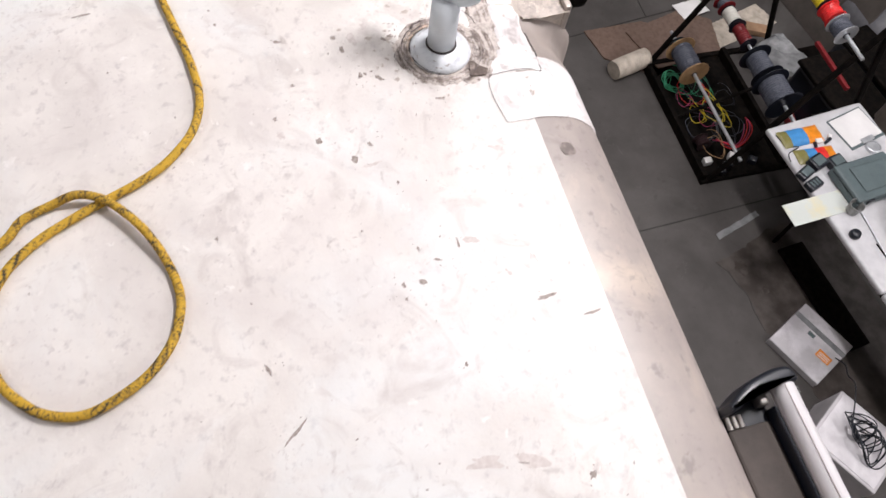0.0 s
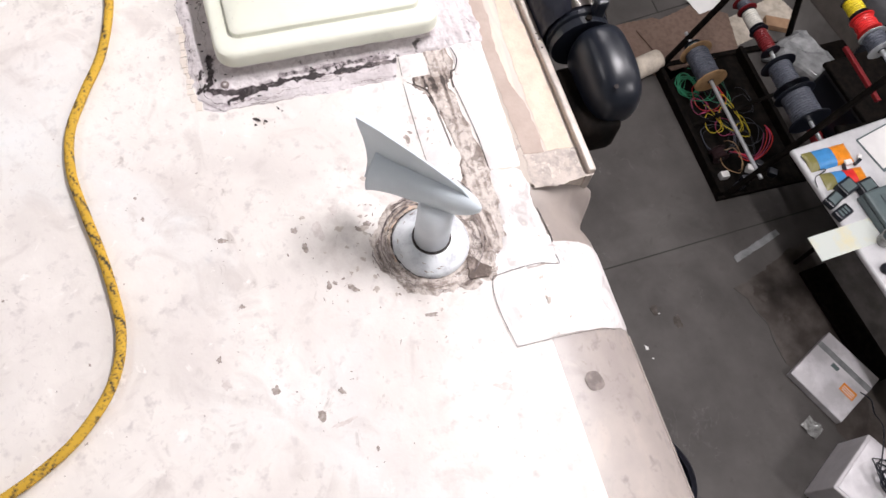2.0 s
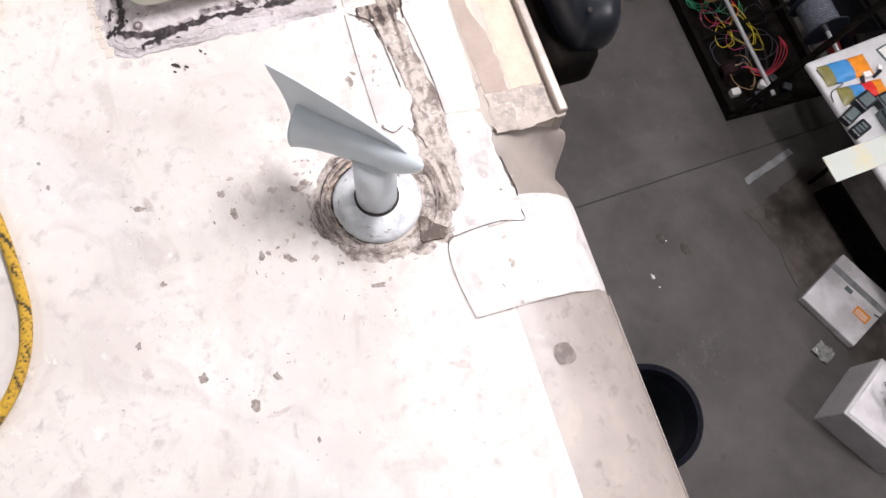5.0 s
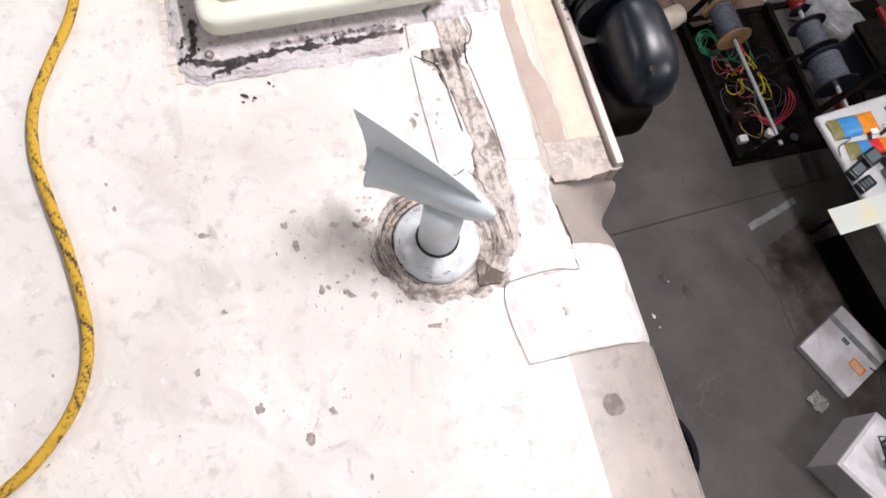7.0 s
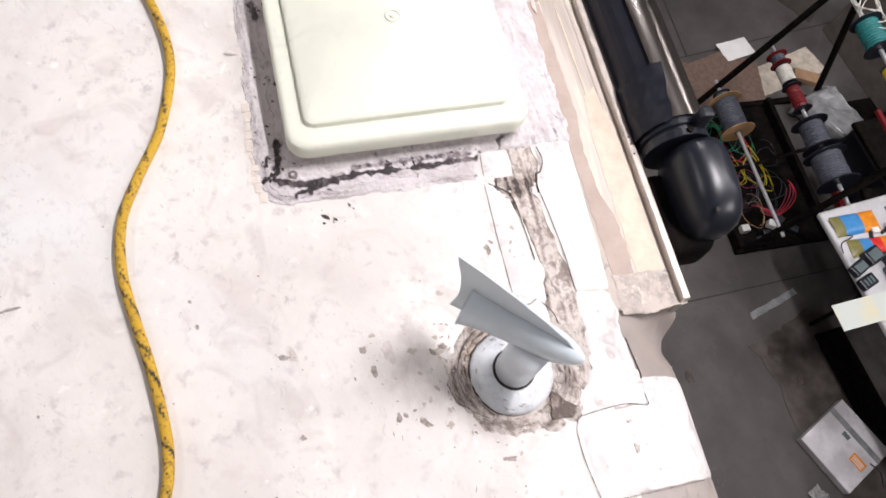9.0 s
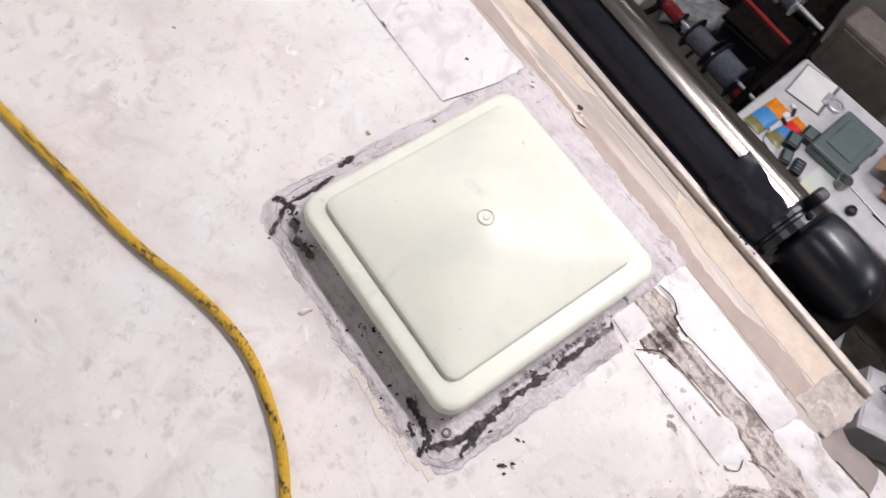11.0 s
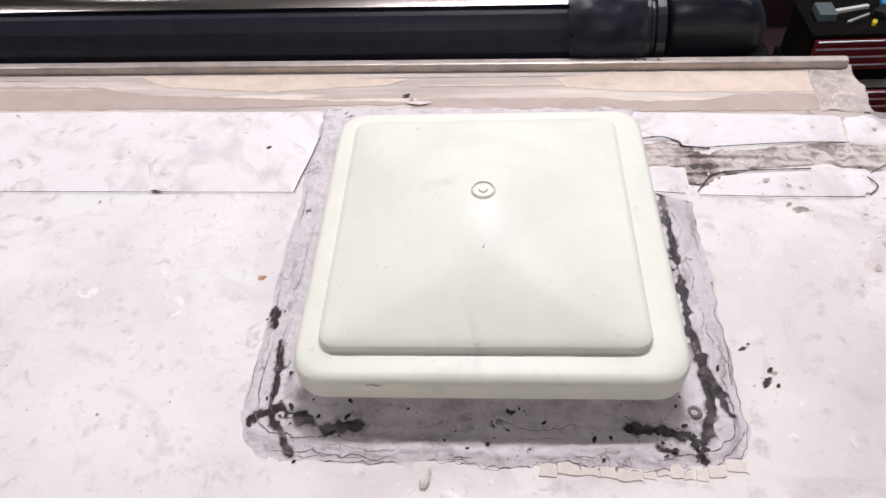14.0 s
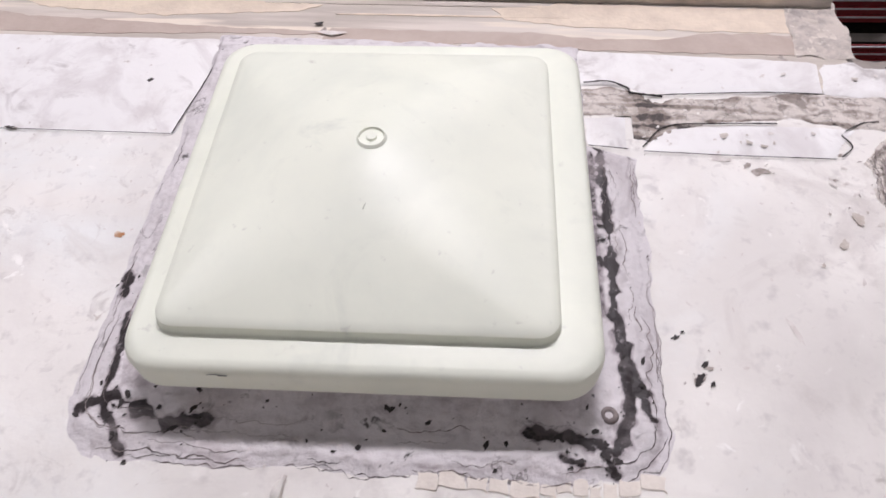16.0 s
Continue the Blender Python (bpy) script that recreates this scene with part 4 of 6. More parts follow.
# ---- spots, scuffs and specks ----
def flake(bm, x, y, length, width, angle, seed, lift=0.0007, jag=0.6):
    rnd = random.Random(seed)
    k, salt = 18, rnd.uniform(0, 90)
    pts = []
    for i in range(k):
        a = i * math.tau / k
        f = max(0.25, 0.95 + jag * (1.3 * noise.noise((1.4 * math.cos(a), 1.4 * math.sin(a), salt)) + 0.35 * (rnd.random() - 0.5)))
        u, w = length / 2 * math.cos(a) * f, width / 2 * math.sin(a) * f
        c, s = math.cos(radians(angle)), math.sin(radians(angle))
        pts.append(bm.verts.new(drape(x + u * c - w * s, y + u * s + w * c, lift)))
    mid = bm.verts.new(drape(x, y, lift + 0.0001))
    for i in range(k):
        bm.faces.new((mid, pts[i], pts[(i + 1) % k]))


# x, y, length, width in metres, angle in degrees
SPOTS = [(0.376, -0.624, 0.034, 0.006, 100), (0.444, -0.367, 0.008, 0.006, 0), (0.511, -0.251, 0.016, 0.008, 70), (0.52, -0.137, 0.013, 0.009, 20), (0.772, -0.213, 0.015, 0.011, 40), (0.797, -0.121, 0.014, 0.009, 30),
         (0.826, -0.157, 0.014, 0.013, 0), (0.893, -0.088, 0.007, 0.006, 0), (0.981, -0.176, 0.005, 0.005, 0), (0.714, 0.042, 0.022, 0.009, 80), (1.101, -0.128, 0.009, 0.007, 0), (1.102, -0.095, 0.016, 0.009, 60),
         (1.128, -0.129, 0.006, 0.005, 0), (1.065, -0.057, 0.016, 0.005, 60), (1.037, -0.086, 0.012, 0.004, 10), (1.04, -0.013, 0.026, 0.004, 0), (1.222, 0.178, 0.03, 0.006, 95), (1.176, 0.109, 0.036, 0.009, 95),
         (1.263, -0.061, 0.009, 0.007, 20), (1.199, -0.376, 0.025, 0.006, 20), (1.308, -0.35, 0.05, 0.005, 130), (1.483, 0.084, 0.014, 0.008, 120), (0.64, -0.068, 0.022, 0.010, 40), (0.627, -0.103, 0.014, 0.008, 0),
         (0.553, -0.126, 0.016, 0.011, 0), (0.294, -0.158, 0.012, 0.007, 30), (0.304, -0.147, 0.007, 0.004, 0), (0.63, -0.24, 0.009, 0.008, 0), (0.512, -0.253, 0.018, 0.006, 75), (0.403, -0.375, 0.007, 0.006, 0),
         (0.39, 0.087, 0.018, 0.010, 20), (0.377, 0.096, 0.012, 0.006, 50), (0.706, -0.286, 0.010, 0.009, 0), (0.944, -0.425, 0.006, 0.006, 0), (0.535, -0.581, 0.005, 0.005, 0), (1.44, -0.015, 0.03, 0.004, 70),
         (-0.29, 0.2, 0.010, 0.006, 40), (-0.451, 0.157, 0.014, 0.007, 60), (-0.432, 0.112, 0.012, 0.005, 0), (-0.11, 0.307, 0.009, 0.008, 0), (0.24, 0.377, 0.006, 0.004, 0), (0.45, 0.274, 0.018, 0.006, 120)]
FAINT = [(0.845, -0.128, 0.035, 0.008, 100), (0.854, 0.12, 0.03, 0.012, 70), (1.04, 0.014, 0.03, 0.012, 80), (1.097, 0.115, 0.022, 0.007, 20), (1.116, 0.06, 0.016, 0.008, 30), (1.423, -0.075, 0.06, 0.02, 80), (1.44, 0.0, 0.05, 0.02, 60),
         (0.53, -0.10, 0.03, 0.018, 10), (0.5, -0.07, 0.024, 0.014, 0), (0.35, 0.105, 0.02, 0.01, 0), (0.335, 0.13, 0.012, 0.012, 0), (0.43, 0.135, 0.02, 0.016, 0), (0.385, -0.108, 0.03, 0.005, 110), (0.744, -0.283, 0.02, 0.012, 30),
         (-0.1, 0.3, 0.03, 0.01, 0)]
rnd = random.Random(5)
bm, bm2 = bmesh.new(), bmesh.new()
for i, s in enumerate(SPOTS):
    flake(bm, *s, i)
    for k in range(3):
        flake(bm, s[0] + rnd.gauss(0, 0.018), s[1] + rnd.gauss(0, 0.018), rnd.uniform(0.001, 0.0035), rnd.uniform(0.001, 0.0025), rnd.uniform(0, 180), i * 9 + k)
for i in range(520):
    x, y = rnd.uniform(-1.0, 1.9), rnd.uniform(-0.8, 0.21)
    if max(abs(x), abs(y)) < 0.27:
        continue
    big = rnd.random() ** 4
    flake(bm if rnd.random() < 0.45 else bm2, x, y, 0.0012 + 0.007 * big, 0.001 + 0.003 * big, rnd.uniform(0, 180), 1000 + i)
for i in range(70):
    a, r = rnd.uniform(0, math.tau), 0.09 + abs(rnd.gauss(0, 0.06))
    flake(bm if rnd.random() < 0.25 else bm2, 0.6 + r * math.cos(a), 0.03 + r * math.sin(a) * 0.9, rnd.uniform(0.002, 0.009), rnd.uniform(0.0012, 0.004), rnd.uniform(0, 180), 3000 + i)
for i in range(60):
    a, r = rnd.uniform(0, math.tau), rnd.uniform(0.07, 0.108)
    flake(bm, 0.593 + r * math.cos(a), 0.074 + r * math.sin(a), rnd.uniform(0.002, 0.009), rnd.uniform(0.001, 0.003), math.degrees(a) + 90 + rnd.gauss(0, 25), 5000 + i, 0.0045)
for i in range(240):
    x, y = rnd.gauss(0, 0.24), rnd.gauss(-0.03, 0.22)
    if max(abs(x), abs(y)) < 0.24 or y > 0.2:
        continue
    flake(bm2, x, y, rnd.uniform(0.001, 0.008), rnd.uniform(0.001, 0.003), rnd.uniform(0, 180), 4000 + i)
for i in range(24):
    cx, cy, w = ((0.72, 0.20, 0.035), (0.75, 0.235, 0.03), (0.60, 0.235, 0.04), (0.40, 0.13, 0.05), (0.38, 0.235, 0.06))[i % 5]
    x, y = rnd.gauss(cx, w), rnd.gauss(cy, 0.016 if cy < 0.15 else 0.022)
    flake(bm2, x, y, rnd.uniform(0.002, 0.009), rnd.uniform(0.0015, 0.005), rnd.uniform(0, 180), 6000 + i, 0.0034)
for i, s in enumerate(FAINT):
    flake(bm2, *s, 500 + i, 0.0034 if s[1] > 0.15 else 0.0007)
tagged(part("dirt_spot", bm, SPOT, trailer, "dark brown dirt spots"), kind="stuff")
tagged(part("faint_scuff", bm2, SCUFF, trailer, "faint grey-brown scuffs"), kind="stuff")
bm = bmesh.new()
flake(bm, -0.258, -0.032, 0.011, 0.009, 0, 77)
part("rust_spot", bm, RUSTY, trailer)
def arc_band(r0, r1, a0, a1, lift, seed):
    """A thin ragged band lying round the vent."""
    bm, rows = bmesh.new(), []
    for k in range(49):
        a = radians(a0 + (a1 - a0) * k / 48)
        ends = min(1.0, k / 8, (48 - k) / 8)
        mid = (r0 + r1) / 2 + 0.002 * noise.noise((a * 5, seed, 0))
        half = (r1 - r0) / 2 * ends * max(0.0, 0.7 + 1.3 * noise.noise((a * 9, seed, 1)) + 0.7 * noise.noise((a * 26, seed, 4))) + 0.0001
        rows.append([bm.verts.new((0.593 + r * math.cos(a), 0.074 + r * math.sin(a), H + lift - 0.03 * max(0.0, r - 0.075))) for r in (mid - half, mid, mid + half)])
    for a, b in zip(rows, rows[1:]):
        for i in range(2):
            bm.faces.new((a[i], a[i + 1], b[i + 1], b[i]))
    return bm


for i, (r0, r1, a0, a1, m) in enumerate(((0.0650, 0.0715, 160, 262, TAN_RING), (0.0735, 0.0775, 170, 250, TAN_RING), (0.0665, 0.0735, 186, 206, RUSTY), (0.0655, 0.0695, 222, 236, RUSTY), (0.066, 0.0700, 276, 290, RUSTY), (0.0715, 0.0745, 150, 290, CRACK), (0.0800, 0.0825, 140, 300, CRACK), (0.086, 0.0885, 20, 120, CRACK), (0.0640, 0.0662, 190, 345, CUT))):
    ob = part("residue_band", arc_band(r0, r1, a0, a1, 0.0052 + 0.0003 * i, i * 7.3), m, vent)
    ob.matrix_parent_inverse = vent.matrix_basis.inverted()
bm = bmesh.new()
flake(bm, 0.88, 0.262, 0.036, 0.034, 0, 79, 0.0012, 0.15)
part("round_stain", bm, ROUND_MARK, trailer, "round grey adhesive mark")
# hardened drip in front of the hatch
part("drip", tube(spline([(-0.042, -0.262, H), (-0.044, -0.27, H + 0.001), (-0.046, -0.283, H + 0.001)], 10), [0.002, 0.0025, 0.003, 0.003, 0.0035, 0.004, 0.0045, 0.005, 0.0045, 0.003], 8), ROOF, trailer)
# cracked strip of old sealant
rnd = random.Random(33)
x = 0.062
for i in range(12):
    wide = rnd.uniform(0.009, 0.024)
    yy = -0.2535 + 0.0016 * math.sin(i * 1.3) + max(0.0, x - 0.20) * 0.22
    part("sealant_chip", slab(ragged([(x, yy - rnd.uniform(0.010, 0.014)), (x + wide - 0.0008, yy - rnd.uniform(0.010, 0.014)), (x + wide - 0.0008, yy + rnd.uniform(-0.001, 0.002)), (x + 0.0005, yy + rnd.uniform(-0.001, 0.002))], 0.003, 0.0015, 60 + i), H - 0.001, H + rnd.uniform(0.0008, 0.0016), bevel=0.0003), PALE_CHIP, trailer)
    x += wide

# ---- dirt-filled cracks and black crumbs in the hatch sealant ----
rnd = random.Random(21)


def hatch_ray(a, level):
    """The place on the sealant in the direction a where hatch_edge reaches the level."""
    c, s, lo, hi = math.cos(a), math.sin(a), 0.175, 0.42
    for _ in range(18):
        r = (lo + hi) / 2
        lo, hi = (lo, r) if hatch_edge(c * r, s * r) > level else (r, hi)
    return c * lo, s * lo


bm = bmesh.new()
for k in range(50):
    start, span, level, phase = radians(rnd.uniform(-205, 14)), radians(rnd.uniform(4, 24)), rnd.choice((0.5, 0.66, 0.78, 0.88, 0.94, 0.99, 1.02, 1.05, 1.07)), rnd.uniform(0, 50)
    pts = []
    for i in range(34):
        a = start + span * i / 33
        x, y = hatch_ray(a, level + 0.07 * noise.noise((a * 9, phase, 1)) + 0.05 * noise.noise((a * 40, phase, 2)))
        if not (x > 0.2 and y > 0.095):
            pts.append((x, y, H + hatch_height(x, y) + 0.0003))
    if len(pts) > 8:
        w, last = rnd.uniform(0.0002, 0.0006), len(pts) - 1
        tube(pts, [w * (0.2 + 1.6 * abs(noise.noise((i * 0.35, phase, 3)))) * min(1.0, i / 4, (last - i) / 4) + 0.00007 for i in range(last + 1)], 5, bm=bm)
crack_ob = tagged(part("sealant_crack", bm, CRACK, hatch, "dark brown dirt in the cracks of the sealant"), kind="stuff")
crack_ob.matrix_parent_inverse = hatch.matrix_basis.inverted()
bm = bmesh.new()
for i in range(210):
    way, w, _ = STREAKS[rnd.randrange(len(STREAKS))] if i % 4 else ([(-0.19, -0.212), (0.19, -0.212)], 0.02, 1)
    (ax, ay), (bx, by) = rnd.choice(list(zip(way, way[1:])))
    u = rnd.random()
    x, y = ax + u * (bx - ax) + rnd.gauss(0, w * 0.9), ay + u * (by - ay) + rnd.gauss(0, w * 0.9)
    if max(abs(x), abs(y)) < 0.19 or hatch_edge(x, y) > 1.1:
        continue
    big = rnd.random() ** 3
    flake(bm, x, y, 0.0012 + 0.007 * big, 0.001 + 0.0035 * big, rnd.uniform(0, 180), 8000 + i, hatch_height(x, y) + 0.0012, 0.6)
crumb_ob = tagged(part("black_grime", bm, CUT, hatch, "black crumbs of grime on the sealant"), kind="stuff")
crumb_ob.matrix_parent_inverse = hatch.matrix_basis.inverted()

bm = bmesh.new()
for i, (x, y, l, w, a) in enumerate(((0.294, -0.158, 0.013, 0.007, 60), (0.300, -0.144, 0.008, 0.005, 30), (0.304, -0.162, 0.006, 0.004, 80), (0.278, -0.118, 0.008, 0.004, 40), (0.285, -0.112, 0.004, 0.003, 0), (0.262, -0.03, 0.004, 0.003, 0), (-0.118, 0.318, 0.010, 0.008, 20), (-0.436, 0.112, 0.010, 0.005, 0), (-0.30, 0.2, 0.007, 0.006, 10))):
    flake(bm, x, y, l, w, a, 7000 + i, 0.0030 if y > 0.1 else 0.0010, 0.7)
tagged(part("black_crumb", bm, CUT, trailer, "black crumbs of dirt beside the hatch"), kind="stuff")
line = [(x, -0.1862, 0.020 + 0.004 * noise.noise((x * 22, 0, 3)) + 0.0025 * noise.noise((x * 70, 0, 4))) for x in steps(-0.17, 0.175, 0.004)]
part("sealant_line", tube(line, [0.0007 + 0.0005 * abs(noise.noise((k * 0.3, 0, 1))) for k in range(len(line))], 5), CRACK, hatch, "wavy brown edge of sealant on the curb")
part("edge_nick", tube([(-0.112, -0.2026, 0.0595), (-0.104, -0.2024, 0.0610), (-0.103, -0.2026, 0.0595), (-0.096, -0.2026, 0.0592)], [0.0002, 0.0004, 0.0005, 0.0002], 5), CUT, hatch, "small dark nick in the lid's edge")

# ---- curved ridges of dirt round the vent, and flaked dirt beside it ----
bm = bmesh.new()
for k in range(44):
    r, a0, span, phase = rnd.uniform(0.066, 0.094), rnd.uniform(0, math.tau), rnd.uniform(0.15, 0.55), rnd.uniform(0, 60)
    pts = []
    for i in range(24):
        a = a0 + span * i / 23
        rr = r + 0.009 * noise.noise((a * 3.5, phase, 0)) + 0.003 * noise.noise((a * 14, phase, 1))
        pts.append((0.593 + rr * math.cos(a), 0.074 + rr * math.sin(a), H + 0.0042 - 0.035 * max(0.0, rr - 0.075)))
    w = rnd.uniform(0.0004, 0.0011)
    tube(pts, [w * (0.3 + 1.4 * abs(noise.noise((i * 0.4, phase, 3)))) * min(1.0, i / 4, (23 - i) / 4) + 0.00008 for i in range(24)], 5, bm=bm)
ob = tagged(part("dirt_ridge", bm, CRACK, vent, "curved brown ridges of dirt round the pipe"), kind="stuff")
ob.matrix_parent_inverse = vent.matrix_basis.inverted()
bm, bm2 = bmesh.new(), bmesh.new()
for i in range(34):
    a, r = rnd.gauss(-1.75, 0.75), 0.10 + abs(rnd.gauss(0, 0.045))
    big = rnd.random() ** 3
    flake(bm if rnd.random() < 0.15 else bm2, 0.593 + r * math.cos(a), 0.074 + r * math.sin(a), 0.003 + 0.016 * big, 0.002 + 0.010 * big, rnd.uniform(0, 180), 9000 + i, 0.0012, 0.5)
for i in range(22):
    cx, cy, wx, wy = ((0.705, 0.20, 0.02, 0.03), (0.73, 0.235, 0.02, 0.03), (0.60, 0.235, 0.03, 0.012), (0.40, 0.13, 0.04, 0.010))[i % 4]
    big = rnd.random() ** 2
    flake(bm2, rnd.gauss(cx, wx), rnd.gauss(cy, wy), 0.002 + 0.013 * big, 0.0015 + 0.007 * big, rnd.uniform(0, 180), 9500 + i, 0.0040, 0.5)
tagged(part("dirt_flake", bm, SPOT, trailer, "flaked brown dirt beside the vent"), kind="stuff")
tagged(part("dirt_smudge", bm2, SMUDGE, trailer, "thin brown smudges beside the vent"), kind="stuff")

# ---- the workshop beside the trailer ----
def paint(name, colour, rough=0.5, metal=0.0):
    return mat(name, colour, rough, metal, colour2=tuple(c * 0.8 for c in colour), scale=25, bump=0.1)


RED = paint("red_paint", (0.19, 0.011, 0.015), 0.4)
DARK_RED = paint("dark_red_plastic", (0.10, 0.008, 0.010), 0.4)
RED_BRIGHT = paint("bright_red_plastic", (0.75, 0.03, 0.03), 0.35)
MAROON = mat("maroon_cloth", (0.020, 0.0015, 0.004), 0.9, colour2=(0.010, 0.001, 0.002), scale=20, bump=0.5)
YELLOW = paint("yellow_wire", (0.75, 0.58, 0.02))
OCHRE = paint("ochre_cable", (0.20, 0.13, 0.03))
TEAL = paint("teal_wire", (0.02, 0.20, 0.20))
WHITE_WIRE = paint("white_wire", (0.72, 0.70, 0.64))
GREY_WIRE = mat("grey_wire", (0.10, 0.11, 0.14), 0.45, colour2=(0.05, 0.056, 0.075), scale=60, bump=0.6, bump_scale=300)
GREEN_WIRE = paint("green_wire", (0.03, 0.28, 0.14))
PINK_WIRE = paint("pink_wire", (0.5, 0.06, 0.18))
WOOD = mat("plywood", (0.42, 0.26, 0.13), 0.65, colour2=(0.32, 0.19, 0.09), scale=18, bump=0.3)
CONDUIT = mat("zinc_conduit", (0.62, 0.64, 0.66), 0.35, 0.6, colour2=(0.5, 0.52, 0.55), scale=30)
CARPET = mat("brown_carpet", (0.17, 0.115, 0.09), 0.95, colour2=(0.13, 0.085, 0.065), scale=30, bump=0.8, bump_scale=400)
BEIGE = mat("beige_carpet_back", (0.56, 0.50, 0.42), 0.9, colour2=(0.38, 0.33, 0.27), scale=14, bump=0.6, bump_scale=300)
TAUPE_CASE = mat("grey_brown_case", (0.17, 0.145, 0.125), 0.55, colour2=(0.13, 0.11, 0.095), scale=10, bump=0.2)
PAPER = mat("white_paper", (0.80, 0.79, 0.78), 0.6, colour2=(0.74, 0.73, 0.72), scale=8)
ORANGE = paint("orange_print", (0.85, 0.28, 0.02), 0.3)
BLUE = paint("blue_print", (0.06, 0.28, 0.62), 0.3)
OLIVE = paint("olive_print", (0.22, 0.20, 0.06), 0.3)
CASE_GREY = mat("blue_grey_case", (0.10, 0.135, 0.14), 0.45, colour2=(0.085, 0.115, 0.12), scale=20, bump=0.15)
GREY_BOX = mat("grey_carton", (0.58, 0.56, 0.58), 0.5, colour2=(0.50, 0.485, 0.50), scale=9, bump=0.1)
FILM = mat("shrink_film_carton", (0.68, 0.66, 0.68), 0.22, colour2=(0.50, 0.485, 0.50), scale=5, contrast=(0.42, 0.58), coat=0.3)
PALE_SHEET = mat("pale_green_sheet", (0.62, 0.66, 0.62), 0.35, colour2=(0.70, 0.66, 0.46), scale=7, contrast=(0.5, 0.7))
SACK = paint("grey_sack", (0.13, 0.13, 0.14))
HAZE = mat("dusty_film", (0.28, 0.285, 0.29), 0.25, colour2=(0.17, 0.175, 0.18), scale=12)
CLEAR = mat("milky_plastic", (0.34, 0.345, 0.335), 0.15, colour2=(0.20, 0.20, 0.195), scale=30, contrast=(0.4, 0.6))
GREY_FELT = mat("grey_sheet_goods", (0.10, 0.085, 0.075), 0.8, colour2=(0.075, 0.065, 0.058), scale=9)
DARK_STAIN = mat("dark_floor_stain", (0.045, 0.034, 0.028), 0.7, colour2=(0.085, 0.072, 0.064), scale=16, contrast=(0.42, 0.6))
STAIN_AND_SHADE = mat("brown_stain_and_shade", (0.038, 0.028, 0.023), 0.6, colour2=(0.080, 0.068, 0.060), scale=6, contrast=(0.40, 0.62))

# floor joints, cracks and stains
def floor_line(name, pts, w):
    ob = part(name, tube([(x, y, 0.0) for x, y in pts], w, 4), JOINT)
    return tagged(ob, "dark saw-cut joint in the concrete floor", "floor joint", kind="structure")


floor_line("joint", [(-0.22, 0.4), (-0.26, 1.0), (-0.292, 1.652), (-0.356, 2.97), (-0.42, 4.2), (-0.7, 9.9)], 0.006)
floor_line("joint", [(-1.95, 0.4), (-2.111, 2.154), (-2.219, 2.929), (-2.4, 4.2), (-3.1, 9.9)], 0.006)
floor_line("joint", [(-8.9, 2.98), (-4, 2.93), (-2.22, 2.92)], 0.006)
floor_line("crack", [(0.03, 2.5), (0.12, 2.56), (0.2, 2.57), (0.311, 2.614), (0.42, 2.6), (0.57, 2.61)], 0.003)


def stain(x, y, rx, ry, seed, material, name="stain"):
    rnd = random.Random(seed)
    pts = []
    for i in range(40):
        a = i * math.tau / 40
        f = 0.75 + 0.45 * noise.noise((math.cos(a) * 1.6, math.sin(a) * 1.6, seed)) + 0.12 * rnd.random()
        pts.append((x + rx * f * math.cos(a), y + ry * f * math.sin(a)))
    return tagged(part(name, slab(pts, 0.0, 0.0030 + 0.0004 * (seed % 5)), material), "dark greasy stain on the concrete floor", "stain", kind="structure")


# The stain runs on east to paint in the shade under the table.
tagged(part("stain", slab(ragged([(0.03, 2.5), (0.12, 2.56), (0.31, 2.614), (0.57, 2.61), (0.9, 2.72), (1.6, 2.8), (1.7, 3.5), (-0.2, 3.5), (-0.12, 2.95), (-0.02, 2.7)], 0.03, 0.012, 3), 0.0, 0.0015), STAIN_AND_SHADE), "brown stained concrete, its tone also darkening the shaded floor under the table", "stain", kind="structure")
stain(0.10, 2.66, 0.08, 0.05, 5, DARK_STAIN)
stain(0.30, 2.75, 0.04, 0.03, 6, DARK_STAIN)
stain(0.15, 2.05, 0.05, 0.035, 7, DARK_STAIN)
stain(0.04, 1.93, 0.05, 0.025, 8, DARK_STAIN)


def scrap(name, x, y, z, outline, material, label, category, yaw=0, t=0.004):
    ob = part(name, slab(ragged(outline, 0.02, 0.003, int(abs(x) * 100)), 0, t, m=pose(x, y, z, 0, 0, yaw)), material)
    return tagged(ob, label, category)


scrap("floor_tape", -0.21, 2.79, 0.0, [(-0.2, -0.02), (0.2, -0.025), (0.2, 0.02), (-0.19, 0.025)], HAZE, "strip of pale dirty tape stuck to the concrete floor", "tape", 108)
for i, (x, y, s) in enumerate(((0.256, 1.787, 0.018), (0.33, 1.8, 0.007), (0.07, 1.95, 0.007))):
    scrap("paper_scrap", x, y, 0.0, [(-s, -s * 0.4), (s * 0.7, -s * 0.5), (s, s * 0.3), (0, s * 0.6)], PAPER, "tiny torn white scrap on the concrete floor", "litter", 40 * i)
bm = sheet(steps(-0.055, 0.055, 0.011), steps(-0.045, 0.045, 0.009), lambda x, y: 0.016 + 0.03 * noise.noise((x * 26, y * 26, 4)) * (1 - (x / 0.08) ** 2))
bm.transform(pose(0.97, 2.575, 0, 0, 0, 25))
tagged(part("plastic_wrapper", bm, CLEAR), "small crumpled clear plastic wrapper on the floor", "wrapper")

